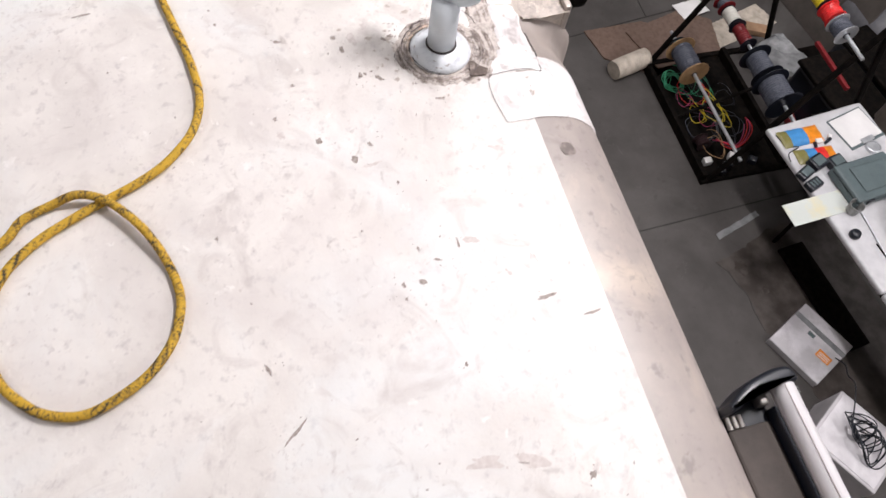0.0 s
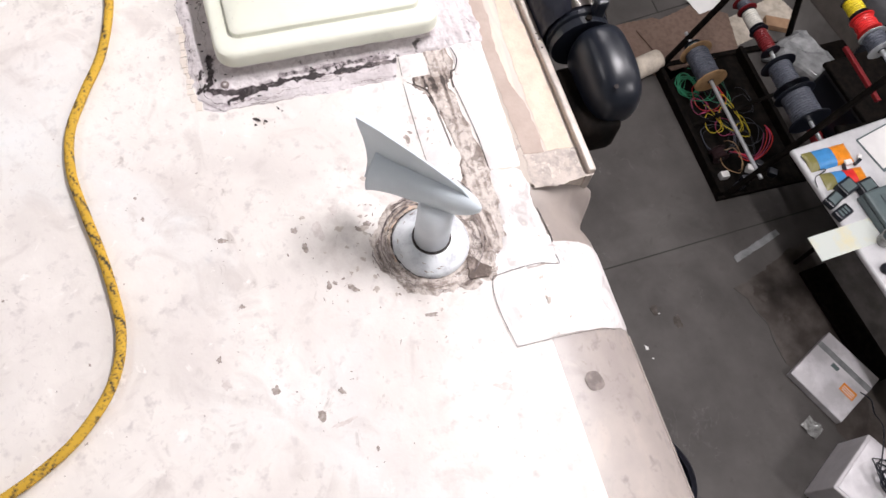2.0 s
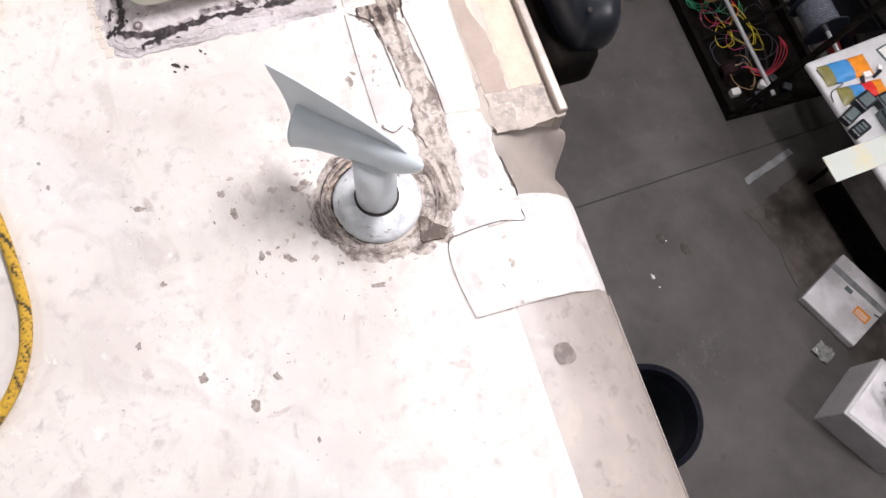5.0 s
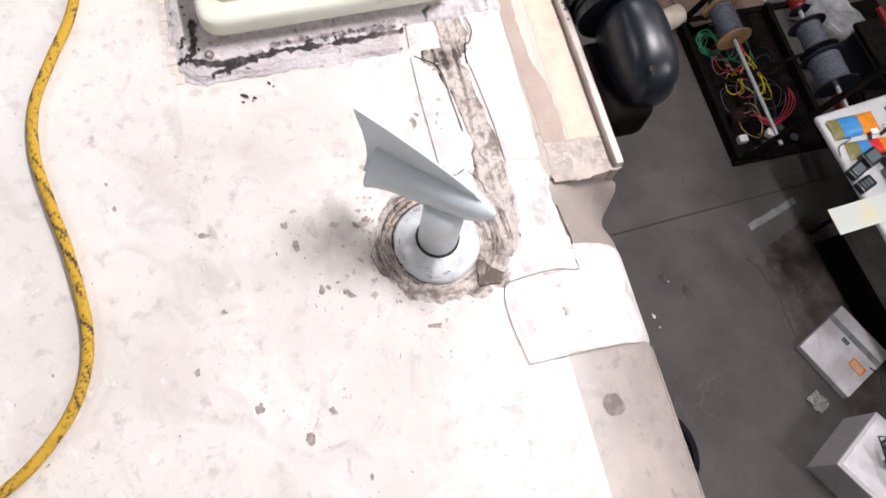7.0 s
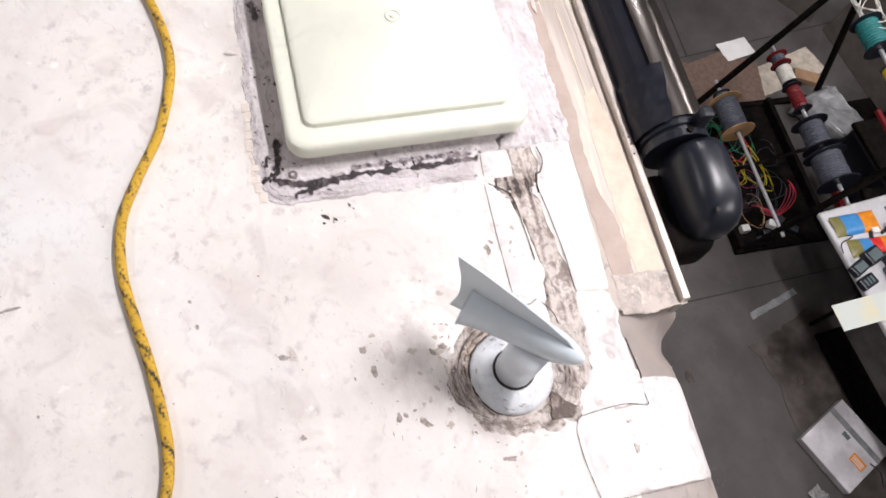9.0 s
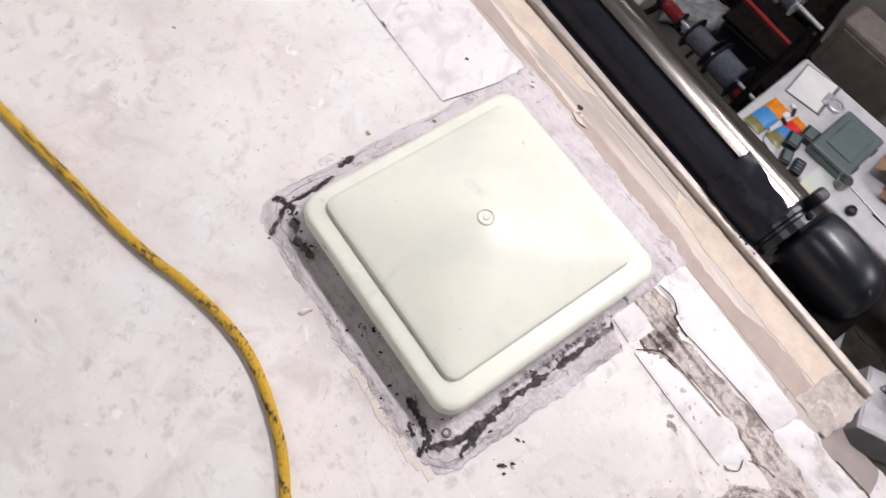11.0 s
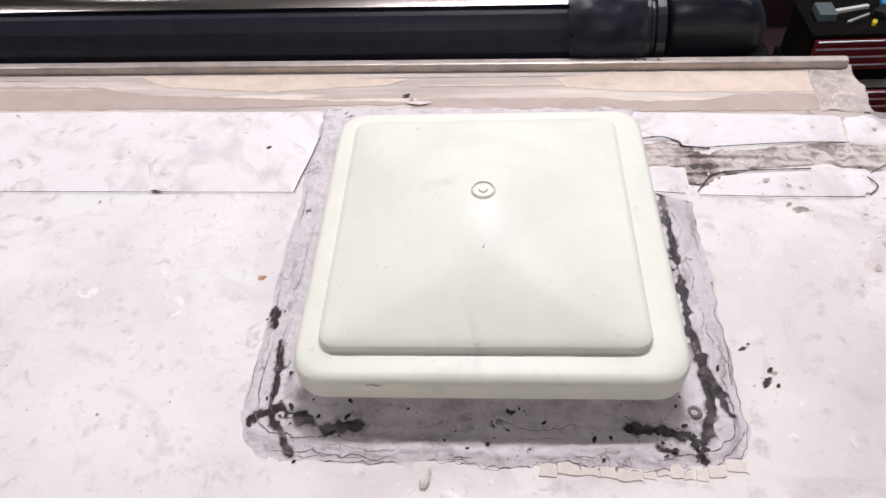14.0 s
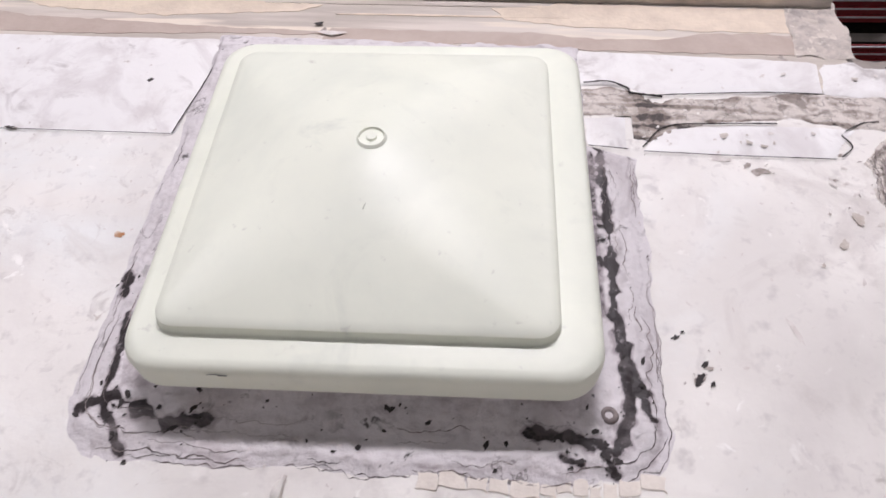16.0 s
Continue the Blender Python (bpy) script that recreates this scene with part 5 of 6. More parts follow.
# ---- folding table ----
TX = pose(-0.51, 2.77, 0, 0, 0, 6.2)
tab = thing("folding_table", TX, "white plastic folding table crowded with parts", "table")
for x0, x1 in ((0, 1.218), (1.222, 2.44)):
    part("tabletop", box(x0, x1, 0, 0.76, 0.69, 0.735, 0.018, seg=3), TABLE_TOP, tab, "white moulded half of the top")
for lx in (0.5, 1.96):
    part("leg_frame", tube(spline([(lx, 0.17, 0.0), (lx, 0.17, 0.66), (lx, 0.2, 0.69), (lx, 0.62, 0.69), (lx, 0.66, 0.66), (lx, 0.66, 0.0)], 40), 0.014, 10), BLACK_METAL, tab)
    part("brace", tube([(lx, 0.38, 0.62), (lx + (0.4 if lx < 1 else -0.4), 0.38, 0.69)], 0.008), BLACK_METAL, tab)
part("edge_rail", tube([(0.05, 0.03, 0.685), (2.39, 0.03, 0.685)], 0.01), BLACK_METAL, tab)
T = 0.735


def on_table(name, x, y, yaw, bm, material, label, category, z=T, smooth=False):
    bm.transform(pose(x, y, z, 0, 0, yaw))
    return tagged(part(name, bm, material, smooth=smooth), label, category)


def pouch(name, x, y, yaw, lx, ly, colours, label):
    """A puffed plastic parts bag with printed bands."""
    bag = thing(name, pose(x, y, T, 0, 0, yaw), label, "parts bag", "parts bags")
    n = len(colours)
    for k, c in enumerate(colours):
        xs_ = steps(-lx / 2 + lx * k / n, -lx / 2 + lx * (k + 1) / n, 0.012)
        puff = lambda a, b: 0.003 + 0.024 * max(0.0, (1 - (2 * a / lx) ** 2) * (1 - (2 * b / ly) ** 2)) ** 0.5 + 0.003 * noise.noise((a * 40 + x, b * 40, 1))
        part("printed_band", sheet(xs_, steps(-ly / 2, ly / 2, 0.012), puff), c, bag, smooth=True)
    return bag


pouch("parts_bag", -0.405, 2.96, 92, 0.30, 0.13, (OLIVE, BLUE, BLUE, ORANGE, ORANGE), "olive, blue and orange printed plastic parts bag on the table")
pouch("parts_bag", -0.255, 2.99, 88, 0.28, 0.11, (OLIVE, BLUE, RED_BRIGHT, ORANGE), "olive, blue, red and orange printed plastic parts bag")
for i, (x, y, lx, ly, m) in enumerate(((-0.345, 3.06, 0.035, 0.05, PAPER), (-0.335, 3.12, 0.02, 0.06, BLACK_PLASTIC), (-0.365, 3.15, 0.025, 0.03, PAPER), (-0.32, 3.02, 0.015, 0.05, BLACK_PLASTIC))):
    on_table("fitting", x, y, 25 * i, box(-lx / 2, lx / 2, -ly / 2, ly / 2, 0.0, 0.022, 0.005), m, "small loose plastic fitting between the parts bags", "fitting", z=T)
tagged(part("thin_cable", tube(spline([(-0.45, 2.80, T + 0.004), (-0.36, 2.83, T + 0.004), (-0.33, 2.90, T + 0.012), (-0.30, 2.82, T + 0.004), (-0.24, 2.80, T + 0.004)], 40), 0.003, 6), BLACK_PLASTIC, smooth=True), "thin black cable beside the parts bags", "cable")
clip = thing("clipboard", pose(-0.40, 3.37, T, 0, 0, 14), "clipboard holding a white sheet of paper", "clipboard")
part("board", box(-0.12, 0.13, -0.15, 0.15, 0, 0.004, 0.001), CASE_GREY, clip)
part("paper", box(-0.11, 0.11, -0.14, 0.14, 0.0045, 0.0065), PAPER, clip)
part("clip", box(0.09, 0.125, -0.05, 0.05, 0.006, 0.018, 0.004), CONDUIT, clip)
on_table("round_tin", -0.23, 3.40, 0, lathe([(0, 0), (0.05, 0), (0.05, 0.02), (0.04, 0.024), (0.036, 0.018), (0, 0.018)], 28), CONDUIT, "round silver tin lid on the table", "tin")
for i, (x, y, yaw) in enumerate(((-0.19, 2.95, 20), (-0.165, 3.07, 12))):
    ad = thing("power_adapter", pose(x, y, T, 0, 0, yaw), "black ribbed power adapter on the table", "adapter", "power adapters")
    part("body", box(-0.045, 0.045, -0.055, 0.055, 0, 0.05, 0.008), BLACK_PLASTIC, ad)
    part("grille", box(-0.03, 0.03, -0.04, 0.04, 0.05, 0.056, 0.002), CASE_GREY, ad)
for i, (x, y, yaw, white) in enumerate(((-0.135, 2.835, 25, True), (-0.05, 2.85, 20, False))):
    ad = thing("battery_charger", pose(x, y, T, 0, 0, yaw), "small black battery charger on the table" if not white else "black battery charger, its top greyed for reflected light", "charger", "battery chargers")
    part("body", box(-0.035, 0.035, -0.055, 0.055, 0, 0.04, 0.01), BLACK_PLASTIC, ad)
    # Grey block on top paints in the light reflected off the black case.
    if white:
        part("cover", box(-0.026, 0.026, -0.040, 0.040, 0.04, 0.050, 0.008), CASE_GREY, ad)
    else:
        for k in range(3):
            part("button", box(-0.02, 0.02, -0.035 + 0.025 * k, -0.02 + 0.025 * k, 0.04, 0.044, 0.001), CASE_GREY, ad)
case = thing("tool_case", pose(0.0, 3.2, T, 0, 0, 6), "blue-grey plastic tool case lying closed on the table", "tool case")
part("base", box(-0.14, 0.14, -0.2, 0.2, 0, 0.05, 0.015), CASE_GREY, case)
part("lid", box(-0.138, 0.138, -0.198, 0.198, 0.052, 0.085, 0.015), CASE_GREY, case)
part("raised_panel", box(-0.09, 0.09, -0.12, 0.14, 0.085, 0.094, 0.006), CASE_GREY, case)
for yy in (-0.1, 0.1):
    part("latch", box(0.13, 0.148, yy - 0.02, yy + 0.02, 0.03, 0.075, 0.004), BLACK_PLASTIC, case)
sheet_ob = on_table("plastic_sheet", 0.10, 2.80, 4, box(-0.075, 0.075, -0.21, 0.21, 0.0, 0.006, 0.002), PALE_SHEET, "pale green plastic sheet overhanging the table edge", "sheet")
on_table("plastic_cup", 0.165, 3.0, 0, lathe([(0, 0), (0.035, 0), (0.045, 0.07), (0.042, 0.07), (0.033, 0.005), (0, 0.005)], 24), CLEAR, "milky plastic cup on the table", "cup", z=T + 0.006)
on_table("control_knob", 0.32, 2.93, 10, lathe([(0, 0), (0.03, 0), (0.034, 0.015), (0.028, 0.035), (0, 0.038)], 20), BLACK_PLASTIC, "round black plastic knob on the table", "knob", smooth=True)
on_table("metal_rod", 0.15, 3.06, 0, tube([(-0.28, 0.01, 0.006), (0.42, -0.01, 0.006)], 0.005), CONDUIT, "thin bare metal rod on the table", "rod")
on_table("metal_rod", 0.85, 3.1, 4, tube([(-0.45, -0.03, 0.004), (0.1, 0.0, 0.004)], 0.004), BLACK_METAL, "thin dark cable lying straight on the table", "cable")


def open_carton(x, y, z, yaw, lx, ly, h, flaps, label, tilt=0):
    """An open cardboard box: base, four walls with thickness, and its flaps, as (side, angle)."""
    c = thing("cardboard_box", pose(x, y, z, 0, 0, yaw), label, "box", "cardboard boxes")
    t = 0.005
    part("base", box(-lx / 2, lx / 2, -ly / 2, ly / 2, 0, t), CARDBOARD, c)
    part("wall", box(-lx / 2, lx / 2, -ly / 2, -ly / 2 + t, t, h), CARDBOARD, c)
    part("wall", box(-lx / 2, lx / 2, ly / 2 - t, ly / 2, t, h), CARDBOARD, c)
    part("wall", box(-lx / 2, -lx / 2 + t, -ly / 2 + t, ly / 2 - t, t, h), CARDBOARD, c)
    part("wall", box(lx / 2 - t, lx / 2, -ly / 2 + t, ly / 2 - t, t, h), CARDBOARD, c)
    for side, ang in flaps:
        w, d = (lx, ly * 0.48) if side in "ns" else (ly, lx * 0.4)
        m = {"n": pose(0, ly / 2, h, 0, 0, 0), "s": pose(0, -ly / 2, h, 0, 0, 180), "e": pose(lx / 2, 0, h, 0, 0, -90), "w": pose(-lx / 2, 0, h, 0, 0, 90)}[side]
        part("flap", box(-w / 2 + 0.004, w / 2 - 0.004, 0, d, 0, 0.004, m=m @ pose(0, 0, 0, ang, 0, 0)), CARDBOARD, c)
    return c


open_carton(0.49, 3.41, T, 8, 0.38, 0.32, 0.16, (("n", 84), ("e", -15), ("w", -35), ("s", -60)), "open cardboard box holding a black instrument")
amp = thing("instrument", pose(0.46, 3.40, T + 0.006, 12, -14, 12), "black instrument with pale bars, tipped in a cardboard box", "instrument")
part("body", box(-0.15, 0.15, -0.09, 0.09, 0.03, 0.20, 0.012), BLACK_PLASTIC, amp)
for k in range(6):
    part("print_bar", box(-0.10 + 0.03 * k, -0.085 + 0.03 * k, -0.045 - 0.01 * (k % 3), 0.02 + 0.012 * (k % 2), 0.20, 0.202), TABLE_TOP, amp)
open_carton(1.57, 3.16, T, 9, 0.36, 0.28, 0.18, (("w", -65), ("n", 110), ("e", -80)), "open cardboard box with packing inside, on the table")
on_table("packing", 1.57, 3.17, 20, box(-0.12, 0.1, -0.08, 0.08, 0.006, 0.09, 0.03), TABLE_TOP, "crumpled pale packing in a cardboard box", "packing")
open_carton(1.40, 3.54, T, 6, 0.30, 0.20, 0.17, (("w", -50), ("n", 100), ("e", -75)), "open cardboard box with a dark inside")
on_table("folded_strap", 1.86, 3.42, 100, box(-0.16, 0.16, -0.02, 0.02, 0, 0.02, 0.006), BLACK_METAL, "black folded strap on the table", "strap")
on_table("yellow_tag", 1.70, 3.47, 40, box(-0.03, 0.03, -0.02, 0.02, 0, 0.03, 0.006), YELLOW, "small yellow plastic tag on the table", "tag")


def loops(cx, cy, z, r, turns, seed, thick, squash=1.0, spread=0.012):
    rnd = random.Random(seed)
    pts = []
    n = int(14 * turns)
    for i in range(n):
        a = i * math.tau / 14
        k = r * (1 + 0.16 * math.sin(i * 0.37 + seed) + 0.06 * rnd.uniform(-1, 1))
        pts.append((cx + k * math.cos(a) + spread * math.sin(i * 0.21), cy + squash * k * math.sin(a), z + thick + spread * 0.5 * (1 + math.sin(i * 0.9 + seed))))
    return tube(spline(pts, n * 4), thick, 6)


tagged(part("cable_coil", loops(1.235, 3.15, T, 0.10, 5, 3, 0.006), BLACK_PLASTIC, smooth=True), "coiled black cable on the table", "cable")
on_table("red_tag", 1.25, 3.14, 60, box(-0.05, 0.05, -0.018, 0.018, 0.02, 0.024), RED_BRIGHT, "bright red tag lying on a cable coil", "tag")
tagged(part("grey_cable", tube(spline([(0.72, 3.32, T + 0.01), (0.8, 3.5, T + 0.006), (0.95, 3.42, T + 0.004), (0.98, 3.6, T + 0.004), (1.1, 3.5, T + 0.004), (1.12, 3.3, T + 0.004), (1.0, 3.2, T + 0.004), (0.93, 3.17, T + 0.004)], 70), 0.0035, 6), CASE_GREY, smooth=True), "loose grey cable looped on the table", "cable")
tagged(part("grey_cable", tube(spline([(0.8, 3.3, T + 0.004), (0.92, 3.36, T + 0.004), (0.9, 3.5, T + 0.012), (0.78, 3.46, T + 0.004), (0.8, 3.33, T + 0.012), (0.98, 3.28, T + 0.004), (1.18, 3.2, T + 0.006)], 60), 0.003, 6), GREY_WIRE, smooth=True), "thin loose cable looped on the table", "cable")
for x, y, yaw in ((0.84, 3.08, 62), (0.94, 3.2, 100)):
    ch = thing("power_brick", pose(x, y, T, 0, 0, yaw), "black power brick with a white label", "power brick", "power bricks")
    part("body", box(-0.065, 0.065, -0.033, 0.033, 0, 0.03, 0.006), BLACK_PLASTIC, ch)
    part("label", box(-0.04, 0.04, -0.023, 0.023, 0.03, 0.0312), PAPER, ch)
on_table("paper_sheet", 1.28, 2.95, -12, box(-0.10, 0.10, -0.12, 0.11, 0.0005, 0.003), PAPER, "white paper sheet hanging over the table edge", "paper")
bottle = thing("spray_bottle", pose(1.90, 3.30, T), "white spray bottle with a red trigger on the table", "bottle")
part("body", lathe([(0, 0), (0.032, 0), (0.034, 0.1), (0.014, 0.15), (0.013, 0.17), (0, 0.17)], 20), TABLE_TOP, bottle, smooth=True)
part("trigger", box(-0.05, 0.02, -0.012, 0.012, 0.165, 0.20, 0.006), RED_BRIGHT, bottle)
on_table("teal_cloth", 1.90, 3.03, 20, box(-0.06, 0.07, -0.08, 0.10, -0.07, 0.02, 0.03), TEAL, "crumpled teal cloth hanging off the table corner", "cloth", z=T)

# ---- wire rack ----
rack = thing("wire_rack", pose(0, 0, 0), "dark steel wire rack holding rods with spools", "rack")
RL, RR = -1.72, -0.60
for x in (RL, RR):
    part("upright", tube([(x, 2.72, 0.0), (x, 3.26, 1.5)], 0.022, 8), BLACK_METAL, rack)
    part("upright", tube([(x, 3.80, 0.0), (x, 3.22, 1.5)], 0.022, 8), BLACK_METAL, rack)
    part("foot_rail", box(x - 0.02, x + 0.02, 2.66, 3.84, 0.0, 0.035, 0.004), BLACK_METAL, rack)
for y in (2.68, 3.36):
    part("tray_rail", box(RL, RR, y - 0.018, y + 0.018, 0.0, 0.09, 0.004), BLACK_METAL, rack)
part("tray", box(RL, RR, 2.69, 3.36, 0.004, 0.012), BLACK_METAL, rack, "black steel tray")
part("red_rail", box(-1.15, -0.72, 3.510, 3.538, 0.69, 0.718, 0.004), RED, rack, "dark red square rail")
part("cross_bar", tube([(-1.16, 2.68, 0.05), (-1.16, 3.36, 0.30)], 0.014, 8), BLACK_METAL, rack)
ROWS_R = [(2.83, 0.30), (3.03, 0.68), (3.15, 1.25)]
for y, z in ROWS_R:
    part("rod", tube([(RL - 0.05, y, z), (RR + 0.05, y, z)], 0.0125, 10), CONDUIT, rack, "bare zinc conduit rod")


def spool(x0, x1, y, z, r, core, rim, wire, label):
    sp = thing("wire_spool", pose((x0 + x1) / 2, y, z, 0, 90, 0), label, "wire spool", "wire spools")
    w = x1 - x0
    for zz in (-w / 2, w / 2 - 0.008):
        part("flange", lathe([(0.02, zz), (r - 0.004, zz), (r, zz + 0.003), (r, zz + 0.006), (r - 0.004, zz + 0.008), (0.02, zz + 0.008)], 28), rim, sp)
    prof = [(0.02, -w / 2 + 0.009)]
    n = max(6, int(w / 0.009))
    for k in range(n + 1):
        prof.append((core + (0.004 if k % 2 else -0.001) + 0.004 * noise.noise((k * 0.8, x0 * 9, 1)), -w / 2 + 0.010 + (w - 0.020) * k / n))
    prof.append((0.02, w / 2 - 0.009))
    part("winding", lathe(prof, 28), wire, sp, smooth=False)
    part("hub", lathe([(0.0135, -w / 2 - 0.002), (0.022, -w / 2 - 0.002), (0.022, w / 2 + 0.002), (0.0135, w / 2 + 0.002)], 16, cap=False), BLACK_PLASTIC, sp)
    return sp


spool(-1.60, -1.34, 2.83, 0.30, 0.115, 0.075, WOOD, GREY_WIRE, "wooden spool of grey wire on the rack")
spool(-1.66, -1.61, 2.83, 0.30, 0.06, 0.045, BLACK_PLASTIC, CASE_GREY, "small black spool of dark wire on the rack")
spool(-1.66, -1.58, 3.03, 0.68, 0.066, 0.04, RED, GREY_WIRE, "red-rimmed spool of grey wire on the rack")
spool(-1.57, -1.43, 3.03, 0.68, 0.050, 0.044, BLACK_PLASTIC, WHITE_WIRE, "spool of white wire on the rack")
spool(-1.41, -1.23, 3.03, 0.68, 0.062, 0.040, BLACK_PLASTIC, RED, "spool of red wire on the rack")
spool(-1.13, -0.94, 3.03, 0.68, 0.112, 0.068, BLACK_PLASTIC, GREY_WIRE, "black spool of grey wire on the rack")
spool(-0.90, -0.69, 3.03, 0.68, 0.128, 0.088, BLACK_PLASTIC, GREY_WIRE, "large black spool of grey wire on the rack")
spool(-1.42, -1.22, 3.15, 1.25, 0.09, 0.06, BLACK_PLASTIC, TEAL, "black spool of teal wire on the rack")
spool(-1.10, -0.99, 3.15, 1.25, 0.055, 0.045, BLACK_PLASTIC, YELLOW, "spool of yellow wire on the rack")
spool(-0.97, -0.87, 3.15, 1.25, 0.068, 0.056, RED_BRIGHT, RED_BRIGHT, "spool of bright red wire on the rack")
spool(-0.85, -0.74, 3.15, 1.25, 0.074, 0.055, CONDUIT, GREY_WIRE, "spool of dark grey wire on the rack")
rnd = random.Random(9)
WIRES = [(PINK_WIRE, "pink"), (GREEN_WIRE, "green"), (YELLOW, "yellow"), (BLACK_PLASTIC, "black"), (BLACK_PLASTIC, "black"), (GREY_WIRE, "grey"), (RED_BRIGHT, "red"), (YELLOW, "yellow"), (BLACK_PLASTIC, "black"), (WOOD, "tan"), (TEAL, "teal"), (GREY_WIRE, "grey")]
for i, (m, word) in enumerate(WIRES + WIRES[:5]):
    cx, cy = rnd.uniform(-1.45, -0.75), rnd.uniform(2.82, 3.2)
    tagged(part("loose_wire", loops(cx, cy, 0.015 + 0.02 * (i % 5), rnd.uniform(0.07, 0.17), 1.6, i, 0.0024, rnd.uniform(0.5, 1.0), 0.03), m, smooth=True), "tangled %s wire lying in the rack's tray" % word, "wire", "tray wires")
for i in range(6):
    x, y = -0.72 + rnd.uniform(-0.06, 0.08), 2.78 + 0.07 * i
    tagged(part("terminal_block", box(-0.03, 0.03, -0.025, 0.025, 0, 0.05, 0.006, m=pose(x, y, 0.012, 0, 0, rnd.uniform(0, 90))), BLACK_PLASTIC if i % 3 else PAPER), "small loose connector block in the rack's tray", "connector", "tray connectors")
for i in range(4):
    a0, r = 0.3 + 0.1 * i, 0.19 + 0.012 * i
    arc = [(-1.02 + r * math.cos(a0 + 0.16 * k - 1.2), 3.02 + 0.9 * r * math.sin(a0 + 0.16 * k - 1.2), 0.06 + 0.012 * i + 0.03 * math.sin(k * 0.5 + i)) for k in range(15)]
    tagged(part("wire_loop", tube(spline(arc, 40), 0.004, 6), RED_BRIGHT if i % 2 else PINK_WIRE, smooth=True), "stiff red wire bent in an arc in the rack's tray", "wire", "tray wires")
tagged(part("wire_coil", loops(-1.50, 2.84, 0.02, 0.085, 6, 14, 0.004, 0.8, 0.02), GREEN_WIRE, smooth=True), "green wire coil lying in the rack's tray", "wire")
spool(-0.93, -0.85, 2.79, 0.075, 0.06, 0.045, MAROON, MAROON, "small maroon spool lying in the rack's tray")
# white tangled wire hung on the rack
tagged(part("wire_tangle", loops(-1.5, 3.2, 1.26, 0.12, 6, 8, 0.003, 0.6, 0.06), WHITE_WIRE, smooth=True), "white tangled wire hanging from the rack", "wire")

# ---- carpets and papers by the rack ----
scrap("carpet_piece", -2.05, 2.75, 0.0, [(-0.1, -0.42), (0.2, -0.36), (0.46, 0.0), (0.3, 0.35), (0.0, 0.30), (-0.12, 0.1)], CARPET, "brown carpet offcut lying on the floor", "carpet", 0, 0.012)
scrap("carpet_piece", -1.92, 3.05, 0.012, [(-0.2, -0.36), (0.22, -0.30), (0.24, 0.3), (-0.1, 0.42), (-0.28, 0.2)], CARPET, "brown carpet offcut lying over another", "carpet", 8, 0.012)
tagged(part("carpet_roll", lathe([(0.03, -0.16), (0.075, -0.16), (0.078, -0.1), (0.077, 0.1), (0.074, 0.16), (0.03, 0.16)], 24, m=pose(-1.70, 2.53, 0.078, 90, 0, 15)), BEIGE), "short beige carpet roll lying on the floor", "carpet")
scrap("paper_sheet", -2.22, 3.33, 0.026, [(-0.09, -0.14), (0.08, -0.13), (0.08, 0.14), (-0.08, 0.13)], PAPER, "white printed sheet lying on the carpet", "paper", 12, 0.003)
scrap("card_sheet", -1.98, 3.5, 0.0, [(-0.1, -0.3), (0.14, -0.3), (0.2, 0.5), (-0.05, 0.5)], BEIGE, "cream card sheet lying by the rack", "card", 20, 0.004)
tagged(part("felt_board", box(-0.35, 0.35, -0.012, 0.012, 0.0, 0.9, 0.004, m=pose(-2.72, 3.9, 0, -8, 0, 35)), GREY_FELT), "grey board leaning upright behind the rack", "board")
tagged(part("felt_board", box(-0.45, 0.45, -0.012, 0.012, 0.0, 0.75, 0.004, m=pose(-1.9, 4.25, 0, -8, 0, 8)), GREY_FELT), "grey board leaning upright behind the rack", "board")

# ---- cartons and panel on the floor ----
ca = thing("carton", pose(0.73, 2.84, 0, 0, 0, 25), "flat grey film-wrapped carton with an orange label", "carton")
part("body", box(-0.195, 0.195, -0.205, 0.205, 0, 0.06, 0.006), FILM, ca)
part("label", box(0.06, 0.16, -0.05, 0.01, 0.0602, 0.0612), ORANGE, ca, "orange label")
part("print_bar", box(-0.06, -0.01, 0.03, 0.06, 0.0602, 0.0610), CASE_GREY, ca)
part("tape_band", box(-0.1955, 0.1955, 0.075, 0.115, 0.0600, 0.0608), HAZE, ca, "dusty clear tape band")
for k in range(3):
    part("print_bar", box(0.07, 0.15, -0.040 + 0.014 * k, -0.034 + 0.014 * k, 0.0613, 0.0617), PAPER, ca)
cb = thing("carton", pose(1.385, 2.63, 0, 0, 0, 30), "white carton with a cable coil on it", "carton")
part("body", box(-0.22, 0.22, -0.2, 0.2, 0, 0.30, 0.008), GREY_BOX, cb)
part("top_panel", box(-0.2, 0.2, -0.18, 0.18, 0.3, 0.304), mat("carton_top", (0.74, 0.72, 0.74), 0.5, colour2=(0.58, 0.56, 0.58), scale=8), cb)
tagged(part("cable_coil", loops(1.38, 2.65, 0.305, 0.085, 11, 5, 0.0035, 0.8, 0.075), BLACK_PLASTIC, smooth=True), "tangled black cable coil on a white carton", "cable")
tagged(part("cable_coil", tube(spline([(1.31, 2.63, 0.31), (1.1, 2.75, 0.35), (1.0, 2.92, 0.12), (0.92, 2.98, 0.066), (0.86, 2.94, 0.066)], 40), 0.004, 6), BLACK_PLASTIC, smooth=True), "loose black cable trailing between cartons", "cable")
# Flat black slab fills the black strip under the table.
tagged(part("steel_sheet", box(-0.40, 0.40, -0.10, 0.10, 0.0, 0.03, 0.004, m=pose(0.43, 3.12, 0, 0, 0, 6)), BLACK_METAL), "flat black slab under the table", "sheet")

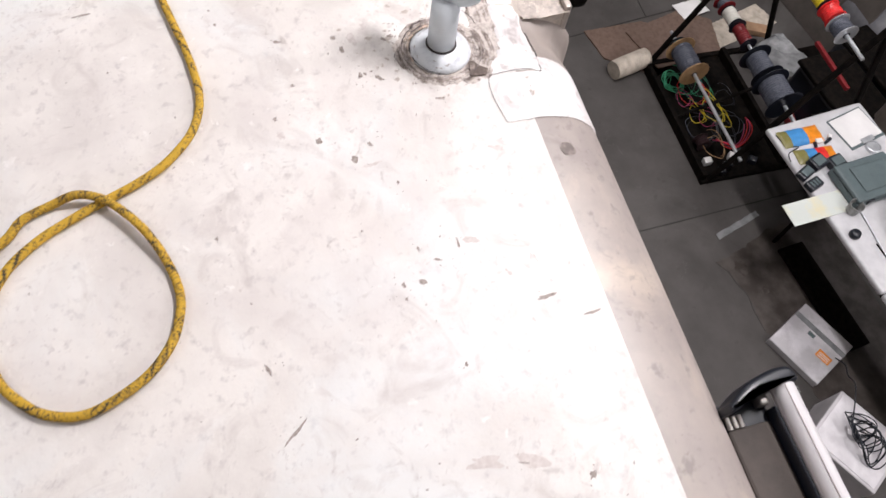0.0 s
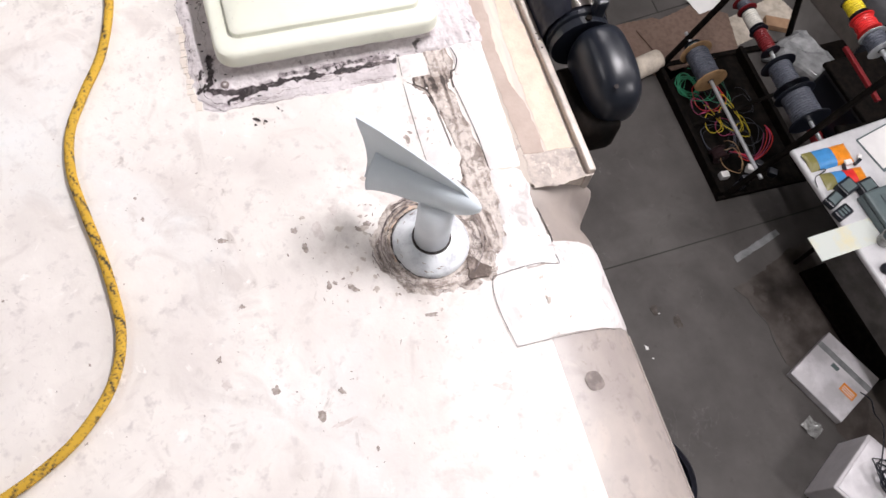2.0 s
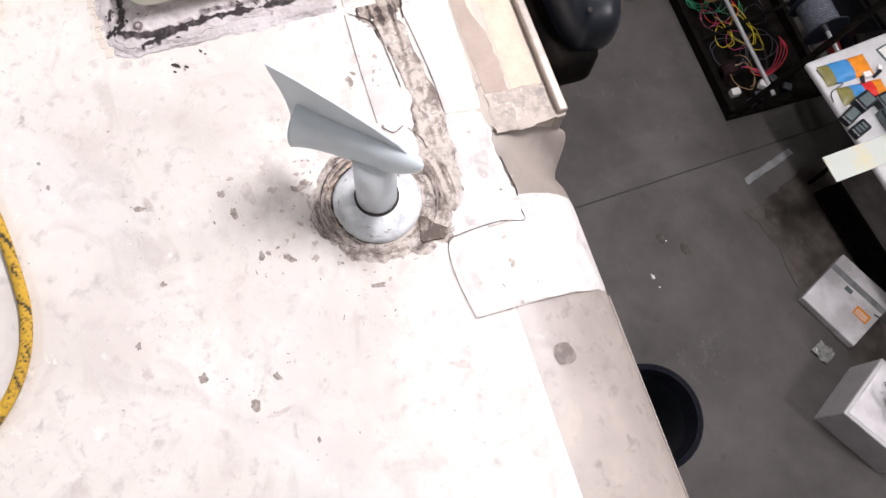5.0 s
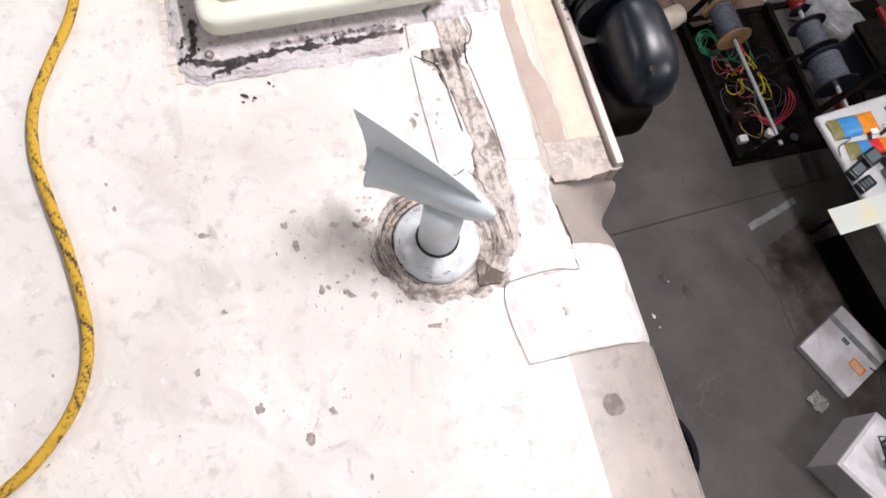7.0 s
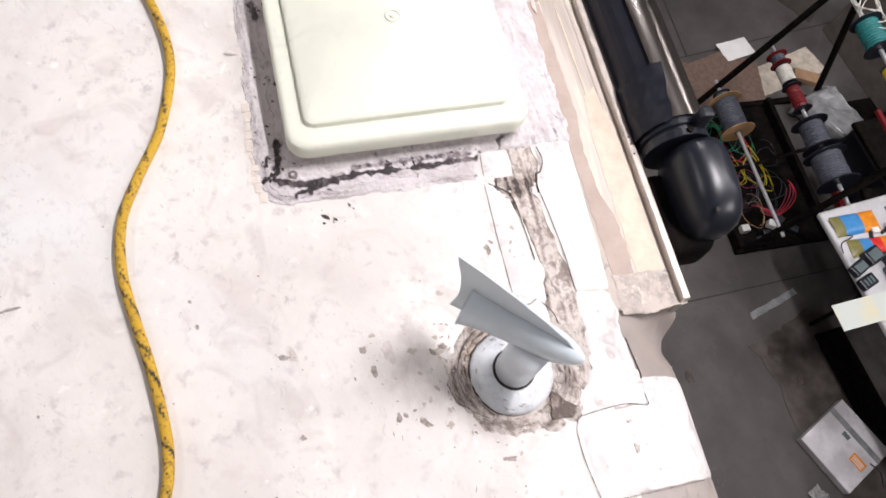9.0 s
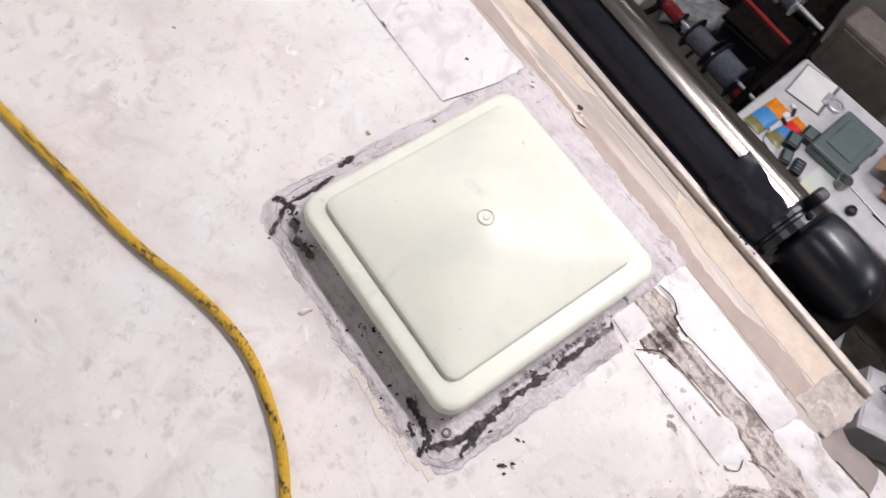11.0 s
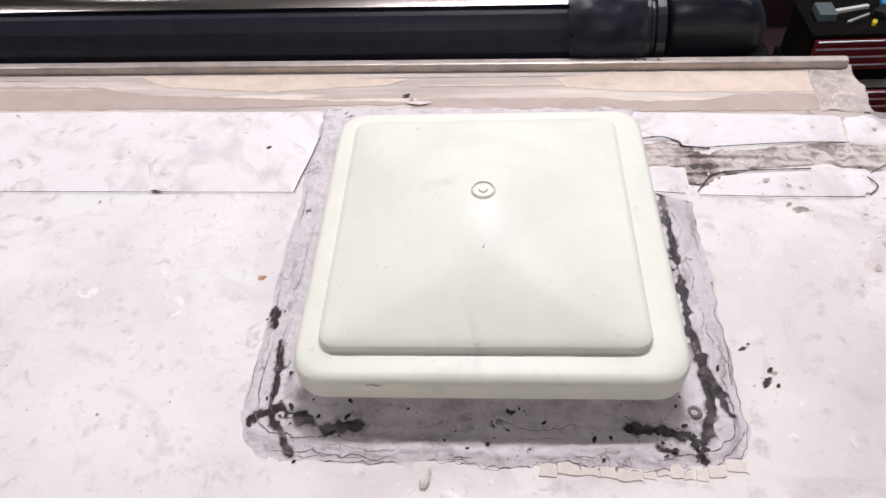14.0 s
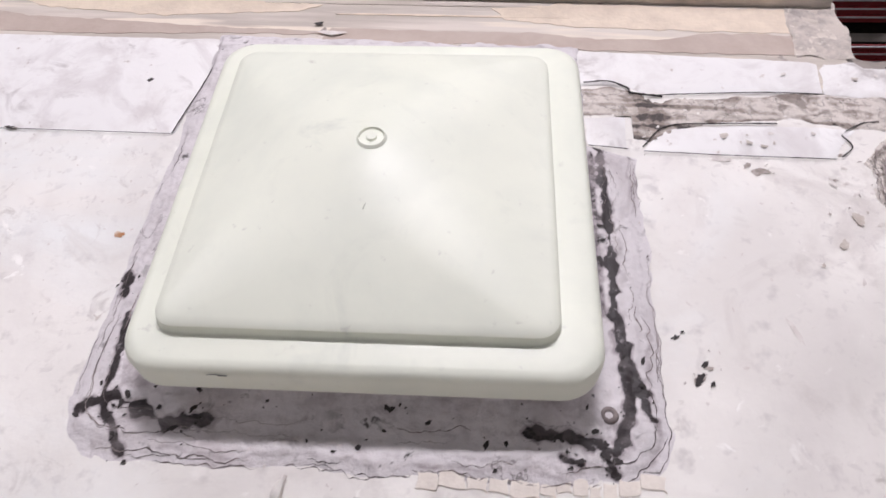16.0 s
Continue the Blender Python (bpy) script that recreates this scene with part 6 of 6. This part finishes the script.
# ---- waste bin ----
bin_ = thing("waste_bin", pose(1.01, 1.245, 0), "black round plastic waste bin on the floor", "bin")
part("shell", lathe([(0.0, 0.01), (0.195, 0.01), (0.238, 0.56), (0.252, 0.57), (0.252, 0.59), (0.234, 0.59), (0.19, 0.03), (0.0, 0.03)], 40, cap=False), BLACK_PLASTIC, bin_, smooth=False)
part("liner", lathe([(0.254, 0.50), (0.258, 0.585), (0.245, 0.602), (0.230, 0.585), (0.22, 0.4)], 40, cap=False), BLACK_SKIN, bin_, "black bin liner folded over the rim")

# ---- tool chest ----
tc = thing("tool_chest", pose(2.46, 4.18, 0, 0, 0, 2), "red steel tool chest with drawers, tools on top", "tool chest")
part("carcass", box(-0.33, 0.33, -0.22, 0.22, 0.50, 0.86, 0.008), BLACK_METAL, tc, "dark steel upper carcass")
part("lower_carcass", box(-0.36, 0.36, -0.32, 0.24, 0.10, 0.50, 0.008), BLACK_METAL, tc, "dark steel lower cabinet")
# Grey sheet gives the dark cabinet's top its lit tone.
part("ledge", box(-0.355, 0.355, -0.315, -0.225, 0.5005, 0.506, 0.002), GREY_FELT, tc, "grey ledge, its lit tone put into the colour")
for z0, z1, y, w in ((0.12, 0.29, -0.336, 0.35), (0.30, 0.365, -0.336, 0.35), (0.375, 0.43, -0.336, 0.35), (0.44, 0.49, -0.336, 0.35), (0.60, 0.655, -0.236, 0.31), (0.665, 0.72, -0.236, 0.31), (0.73, 0.785, -0.236, 0.31), (0.795, 0.845, -0.236, 0.31)):
    d = part("drawer", box(-w, w, y, y + 0.014, z0, z1, 0.004), RED, tc, "red drawer front")
    part("handle", box(-w + 0.02, w - 0.02, y - 0.010, y, z1 - 0.016, z1 - 0.006, 0.002), CONDUIT, d, "bright metal handle strip")
part("top_tray", box(-0.34, 0.34, -0.23, 0.23, 0.86, 0.885, 0.006), BLACK_METAL, tc)
for sx in (-0.28, 0.28):
    part("castor", lathe([(0, -0.02), (0.05, -0.02), (0.05, 0.02), (0, 0.02)], 16, m=pose(sx, -0.22, 0.05, 0, 90, 0)), BLACK_PLASTIC, tc)
for i, (x, y, lx, ly, hh, m) in enumerate(((-0.2, 0.0, 0.12, 0.16, 0.06, CASE_GREY), (0.0, 0.06, 0.26, 0.03, 0.03, PALE_SHEET), (0.02, -0.05, 0.2, 0.02, 0.02, CONDUIT), (0.2, 0.0, 0.12, 0.1, 0.05, BLACK_PLASTIC), (0.1, -0.12, 0.05, 0.03, 0.03, YELLOW), (0.24, 0.12, 0.1, 0.05, 0.04, BLUE))):
    tagged(part("hand_tool", box(-lx / 2, lx / 2, -ly / 2, ly / 2, 0, hh, 0.006, m=pose(2.46 + x, 4.18 + y, 0.885, 0, 0, 15 * i)), m), "loose hand tool lying on the tool chest", "tool", "tools on the chest")
# maroon seats behind
seat = thing("maroon_seat", pose(2.05, 4.62, 0, 0, 0, -8), "dark maroon upholstered trailer seat on the floor", "seat", "maroon seats")
part("cushion", box(-0.32, 0.32, -0.3, 0.3, 0.12, 0.42, 0.07, seg=3), MAROON, seat, smooth=True)
part("backrest", box(-0.32, 0.32, 0.2, 0.38, 0.35, 1.0, 0.07, seg=3), MAROON, seat, smooth=True)
part("plinth", box(-0.28, 0.28, -0.26, 0.26, 0.0, 0.14, 0.01), BLACK_METAL, seat)
copy_thing(seat, pose(2.98, 4.85, 0, 0, 0, 6))
# shop vacuum with its hose
vac = thing("shop_vacuum", pose(3.18, 4.0, 0, 0, 0, 20), "red and black shop vacuum with a grey hose", "vacuum")
part("tank", lathe([(0, 0.04), (0.14, 0.04), (0.155, 0.2), (0.15, 0.26), (0, 0.26)], 28), BLACK_PLASTIC, vac, smooth=False)
part("head", lathe([(0, 0.26), (0.155, 0.26), (0.15, 0.33), (0.10, 0.38), (0, 0.39)], 28), DARK_RED, vac, "dark red motor head", smooth=False)
part("hose", tube(spline([(-0.02, 0.03, 0.32), (0.18, 0.10, 0.42), (0.45, 0.22, 0.66), (0.95, 0.45, 1.10)], 60), 0.068, 14, ripple=0.03), SACK, vac, "grey ribbed hose")
for a in range(4):
    part("castor", lathe([(0, -0.012), (0.03, -0.012), (0.03, 0.012), (0, 0.012)], 12, m=pose(0.12 * math.cos(a * 1.57 + 0.8), 0.12 * math.sin(a * 1.57 + 0.8), 0.03, 90, 0, 0)), BLACK_PLASTIC, vac)
jack = thing("red_jack", pose(2.82, 3.62, 0, 0, 0, 15), "bright red steel jack stand on the floor", "jack")
part("body", box(-0.035, 0.035, -0.045, 0.045, 0.02, 0.32, 0.016, seg=3), RED_BRIGHT, jack)
part("foot", box(-0.06, 0.06, -0.07, 0.07, 0.0, 0.025, 0.006), RED_BRIGHT, jack)
part("slot", box(-0.02, 0.02, -0.053, -0.048, 0.08, 0.14, 0.002), BLACK_PLASTIC, jack)
part("slot", box(-0.02, 0.02, -0.053, -0.048, 0.19, 0.24, 0.002), BLACK_PLASTIC, jack)
for i in range(3):
    tagged(part("white_board", box(-0.10, 0.10, -0.5, 0.5, 0, 0.02, 0.003, m=pose(3.35 + 0.12 * i, 4.42 + 0.1 * i, 0.02 * i, 0, 0, -34 + 6 * i)), PAPER if i != 1 else WOOD), "pale painted board lying on the floor", "board", "loose boards")
bt = thing("battery_pack", pose(3.42, 3.55, 0, 0, 0, 30), "black battery pack with a blue base", "battery")
part("body", box(-0.09, 0.09, -0.06, 0.06, 0.03, 0.10, 0.012), BLACK_PLASTIC, bt)
part("base", box(-0.07, 0.05, -0.07, 0.04, 0.0, 0.03, 0.008), BLUE, bt)
part("label", box(-0.04, 0.02, -0.03, 0.02, 0.10, 0.102), TABLE_TOP, bt)
bt = thing("battery_pack", pose(3.62, 3.86, 0, 0, 0, 60), "black battery pack with a yellow edge", "battery")
part("body", box(-0.07, 0.07, -0.05, 0.05, 0.0, 0.08, 0.012), BLACK_PLASTIC, bt)
part("edge", box(0.05, 0.072, -0.04, 0.04, 0.02, 0.06, 0.004), YELLOW, bt)
for i, (m, pts, word) in enumerate(((OCHRE, [(1.5, 2.95, 0.006), (2.1, 3.0, 0.006), (2.6, 3.3, 0.006), (3.1, 3.45, 0.006), (3.4, 3.7, 0.006), (3.45, 4.2, 0.006)], "yellow extension"),
                              (BLACK_PLASTIC, [(3.3, 3.75, 0.006), (3.45, 3.8, 0.006), (3.6, 3.83, 0.006)], "black"), (BLACK_PLASTIC, [(3.1, 3.55, 0.006), (3.25, 3.7, 0.006), (3.38, 3.56, 0.006)], "black"))):
    tagged(part("floor_cable", tube(spline(pts, 50), 0.005, 6), m, smooth=True), "%s cable lying loose on the floor" % word, "cable", "floor cables")
tagged(part("floor_pole", tube([(1.55, 3.3, 0.02), (2.1, 2.75, 0.012)], 0.012, 8), GREY_FELT), "thin pole lying on the floor under the table", "pole")

# ---- far goods behind the table ----
tagged(part("carpet_roll", lathe([(0.03, -0.56), (0.098, -0.56), (0.102, -0.3), (0.10, 0.3), (0.103, 0.56), (0.03, 0.56)], 28, m=pose(0.86, 4.93, 0.103, 0, 90, 2)), BEIGE), "long thin beige carpet roll lying on the floor", "carpet")
tagged(part("carpet_roll", lathe([(0.05, -0.38), (0.165, -0.38), (0.172, -0.1), (0.168, 0.2), (0.172, 0.38), (0.05, 0.38)], 28, m=pose(-0.08, 4.78, 0.172, 0, 90, 3)), BEIGE), "thick beige carpet roll lying on the floor", "carpet")
sc = thing("suitcase", pose(-0.36, 4.05, 0.012, 0, 0, 4), "grey-beige moulded case standing on the floor", "case")
part("shell", box(-0.32, 0.32, -0.12, 0.12, 0.0, 0.8, 0.04, seg=3), TAUPE_CASE, sc, smooth=False)
part("lid_panel", box(-0.27, 0.27, -0.128, -0.119, 0.06, 0.74, 0.01), TAUPE_CASE, sc)
tagged(part("woven_sack", box(-0.4, 0.35, -0.2, 0.2, 0.0, 0.5, 0.14, seg=3, m=pose(-1.45, 4.55, 0.0, 0, 0, 12)), SACK, smooth=True), "grey woven sack standing behind the rack", "sack")
bm = box(-0.2, 0.22, -0.14, 0.16, 0.0, 0.16, 0.05, seg=3)
bmesh.ops.subdivide_edges(bm, edges=bm.edges[:], cuts=3, use_grid_fill=True)
for v in bm.verts:
    k = 0.05 * noise.noise(v.co * 11) + 0.025 * noise.noise(v.co * 28)
    v.co += Vector((k, k * 0.7, k if v.co.z > 0.02 else 0))
    v.co.z = max(0.0, v.co.z)
bm.transform(pose(-1.5, 3.75, 0.012, 0, 0, 30))
tagged(part("plastic_film", bm, HAZE), "crumpled milky plastic film behind the rack", "film")
tagged(part("wood_block", box(-0.10, 0.10, -0.05, 0.05, 0, 0.05, 0.004, m=pose(-1.90, 3.80, 0.0, 0, 0, 65)), CARDBOARD), "bare wood block behind the rack", "block")
tagged(part("red_beam", box(-0.55, 0.55, -0.03, 0.03, 0.0, 0.06, 0.004, m=pose(-0.85, 3.58, 0.012, 0, 0, -12)), RED), "red painted steel bar on the floor", "bar")
open_carton(1.70, 4.75, 0, 8, 0.4, 0.3, 0.30, (("n", 85), ("e", 70)), "tall open cardboard box behind the table")
# Totes are added filler that keeps the space behind the rack black.
tote = thing("storage_tote", pose(-0.95, 3.86, 0.012, 0, 0, 5), "black plastic tote added to darken the space behind the rack", "tote", "black totes")
part("body", box(-0.3, 0.3, -0.2, 0.2, 0, 0.36, 0.03), BLACK_PLASTIC, tote)
part("lid", box(-0.32, 0.32, -0.22, 0.22, 0.362, 0.40, 0.012), BLACK_METAL, tote)
copy_thing(tote, pose(-0.42, 3.62, 0.012, 0, 0, -6))
copy_thing(tote, pose(-1.15, 4.33, 0.012, 0, 0, 10))
# Black sheet added to turn the floor behind the rack dark.
tagged(part("rubber_mat", box(-0.75, 0.75, -0.35, 0.5, 0.0, 0.012, 0.004, m=pose(-0.9, 3.98, 0, 0, 0, 3)), BLACK_METAL), "black sheet added to darken the floor behind the rack", "mat")
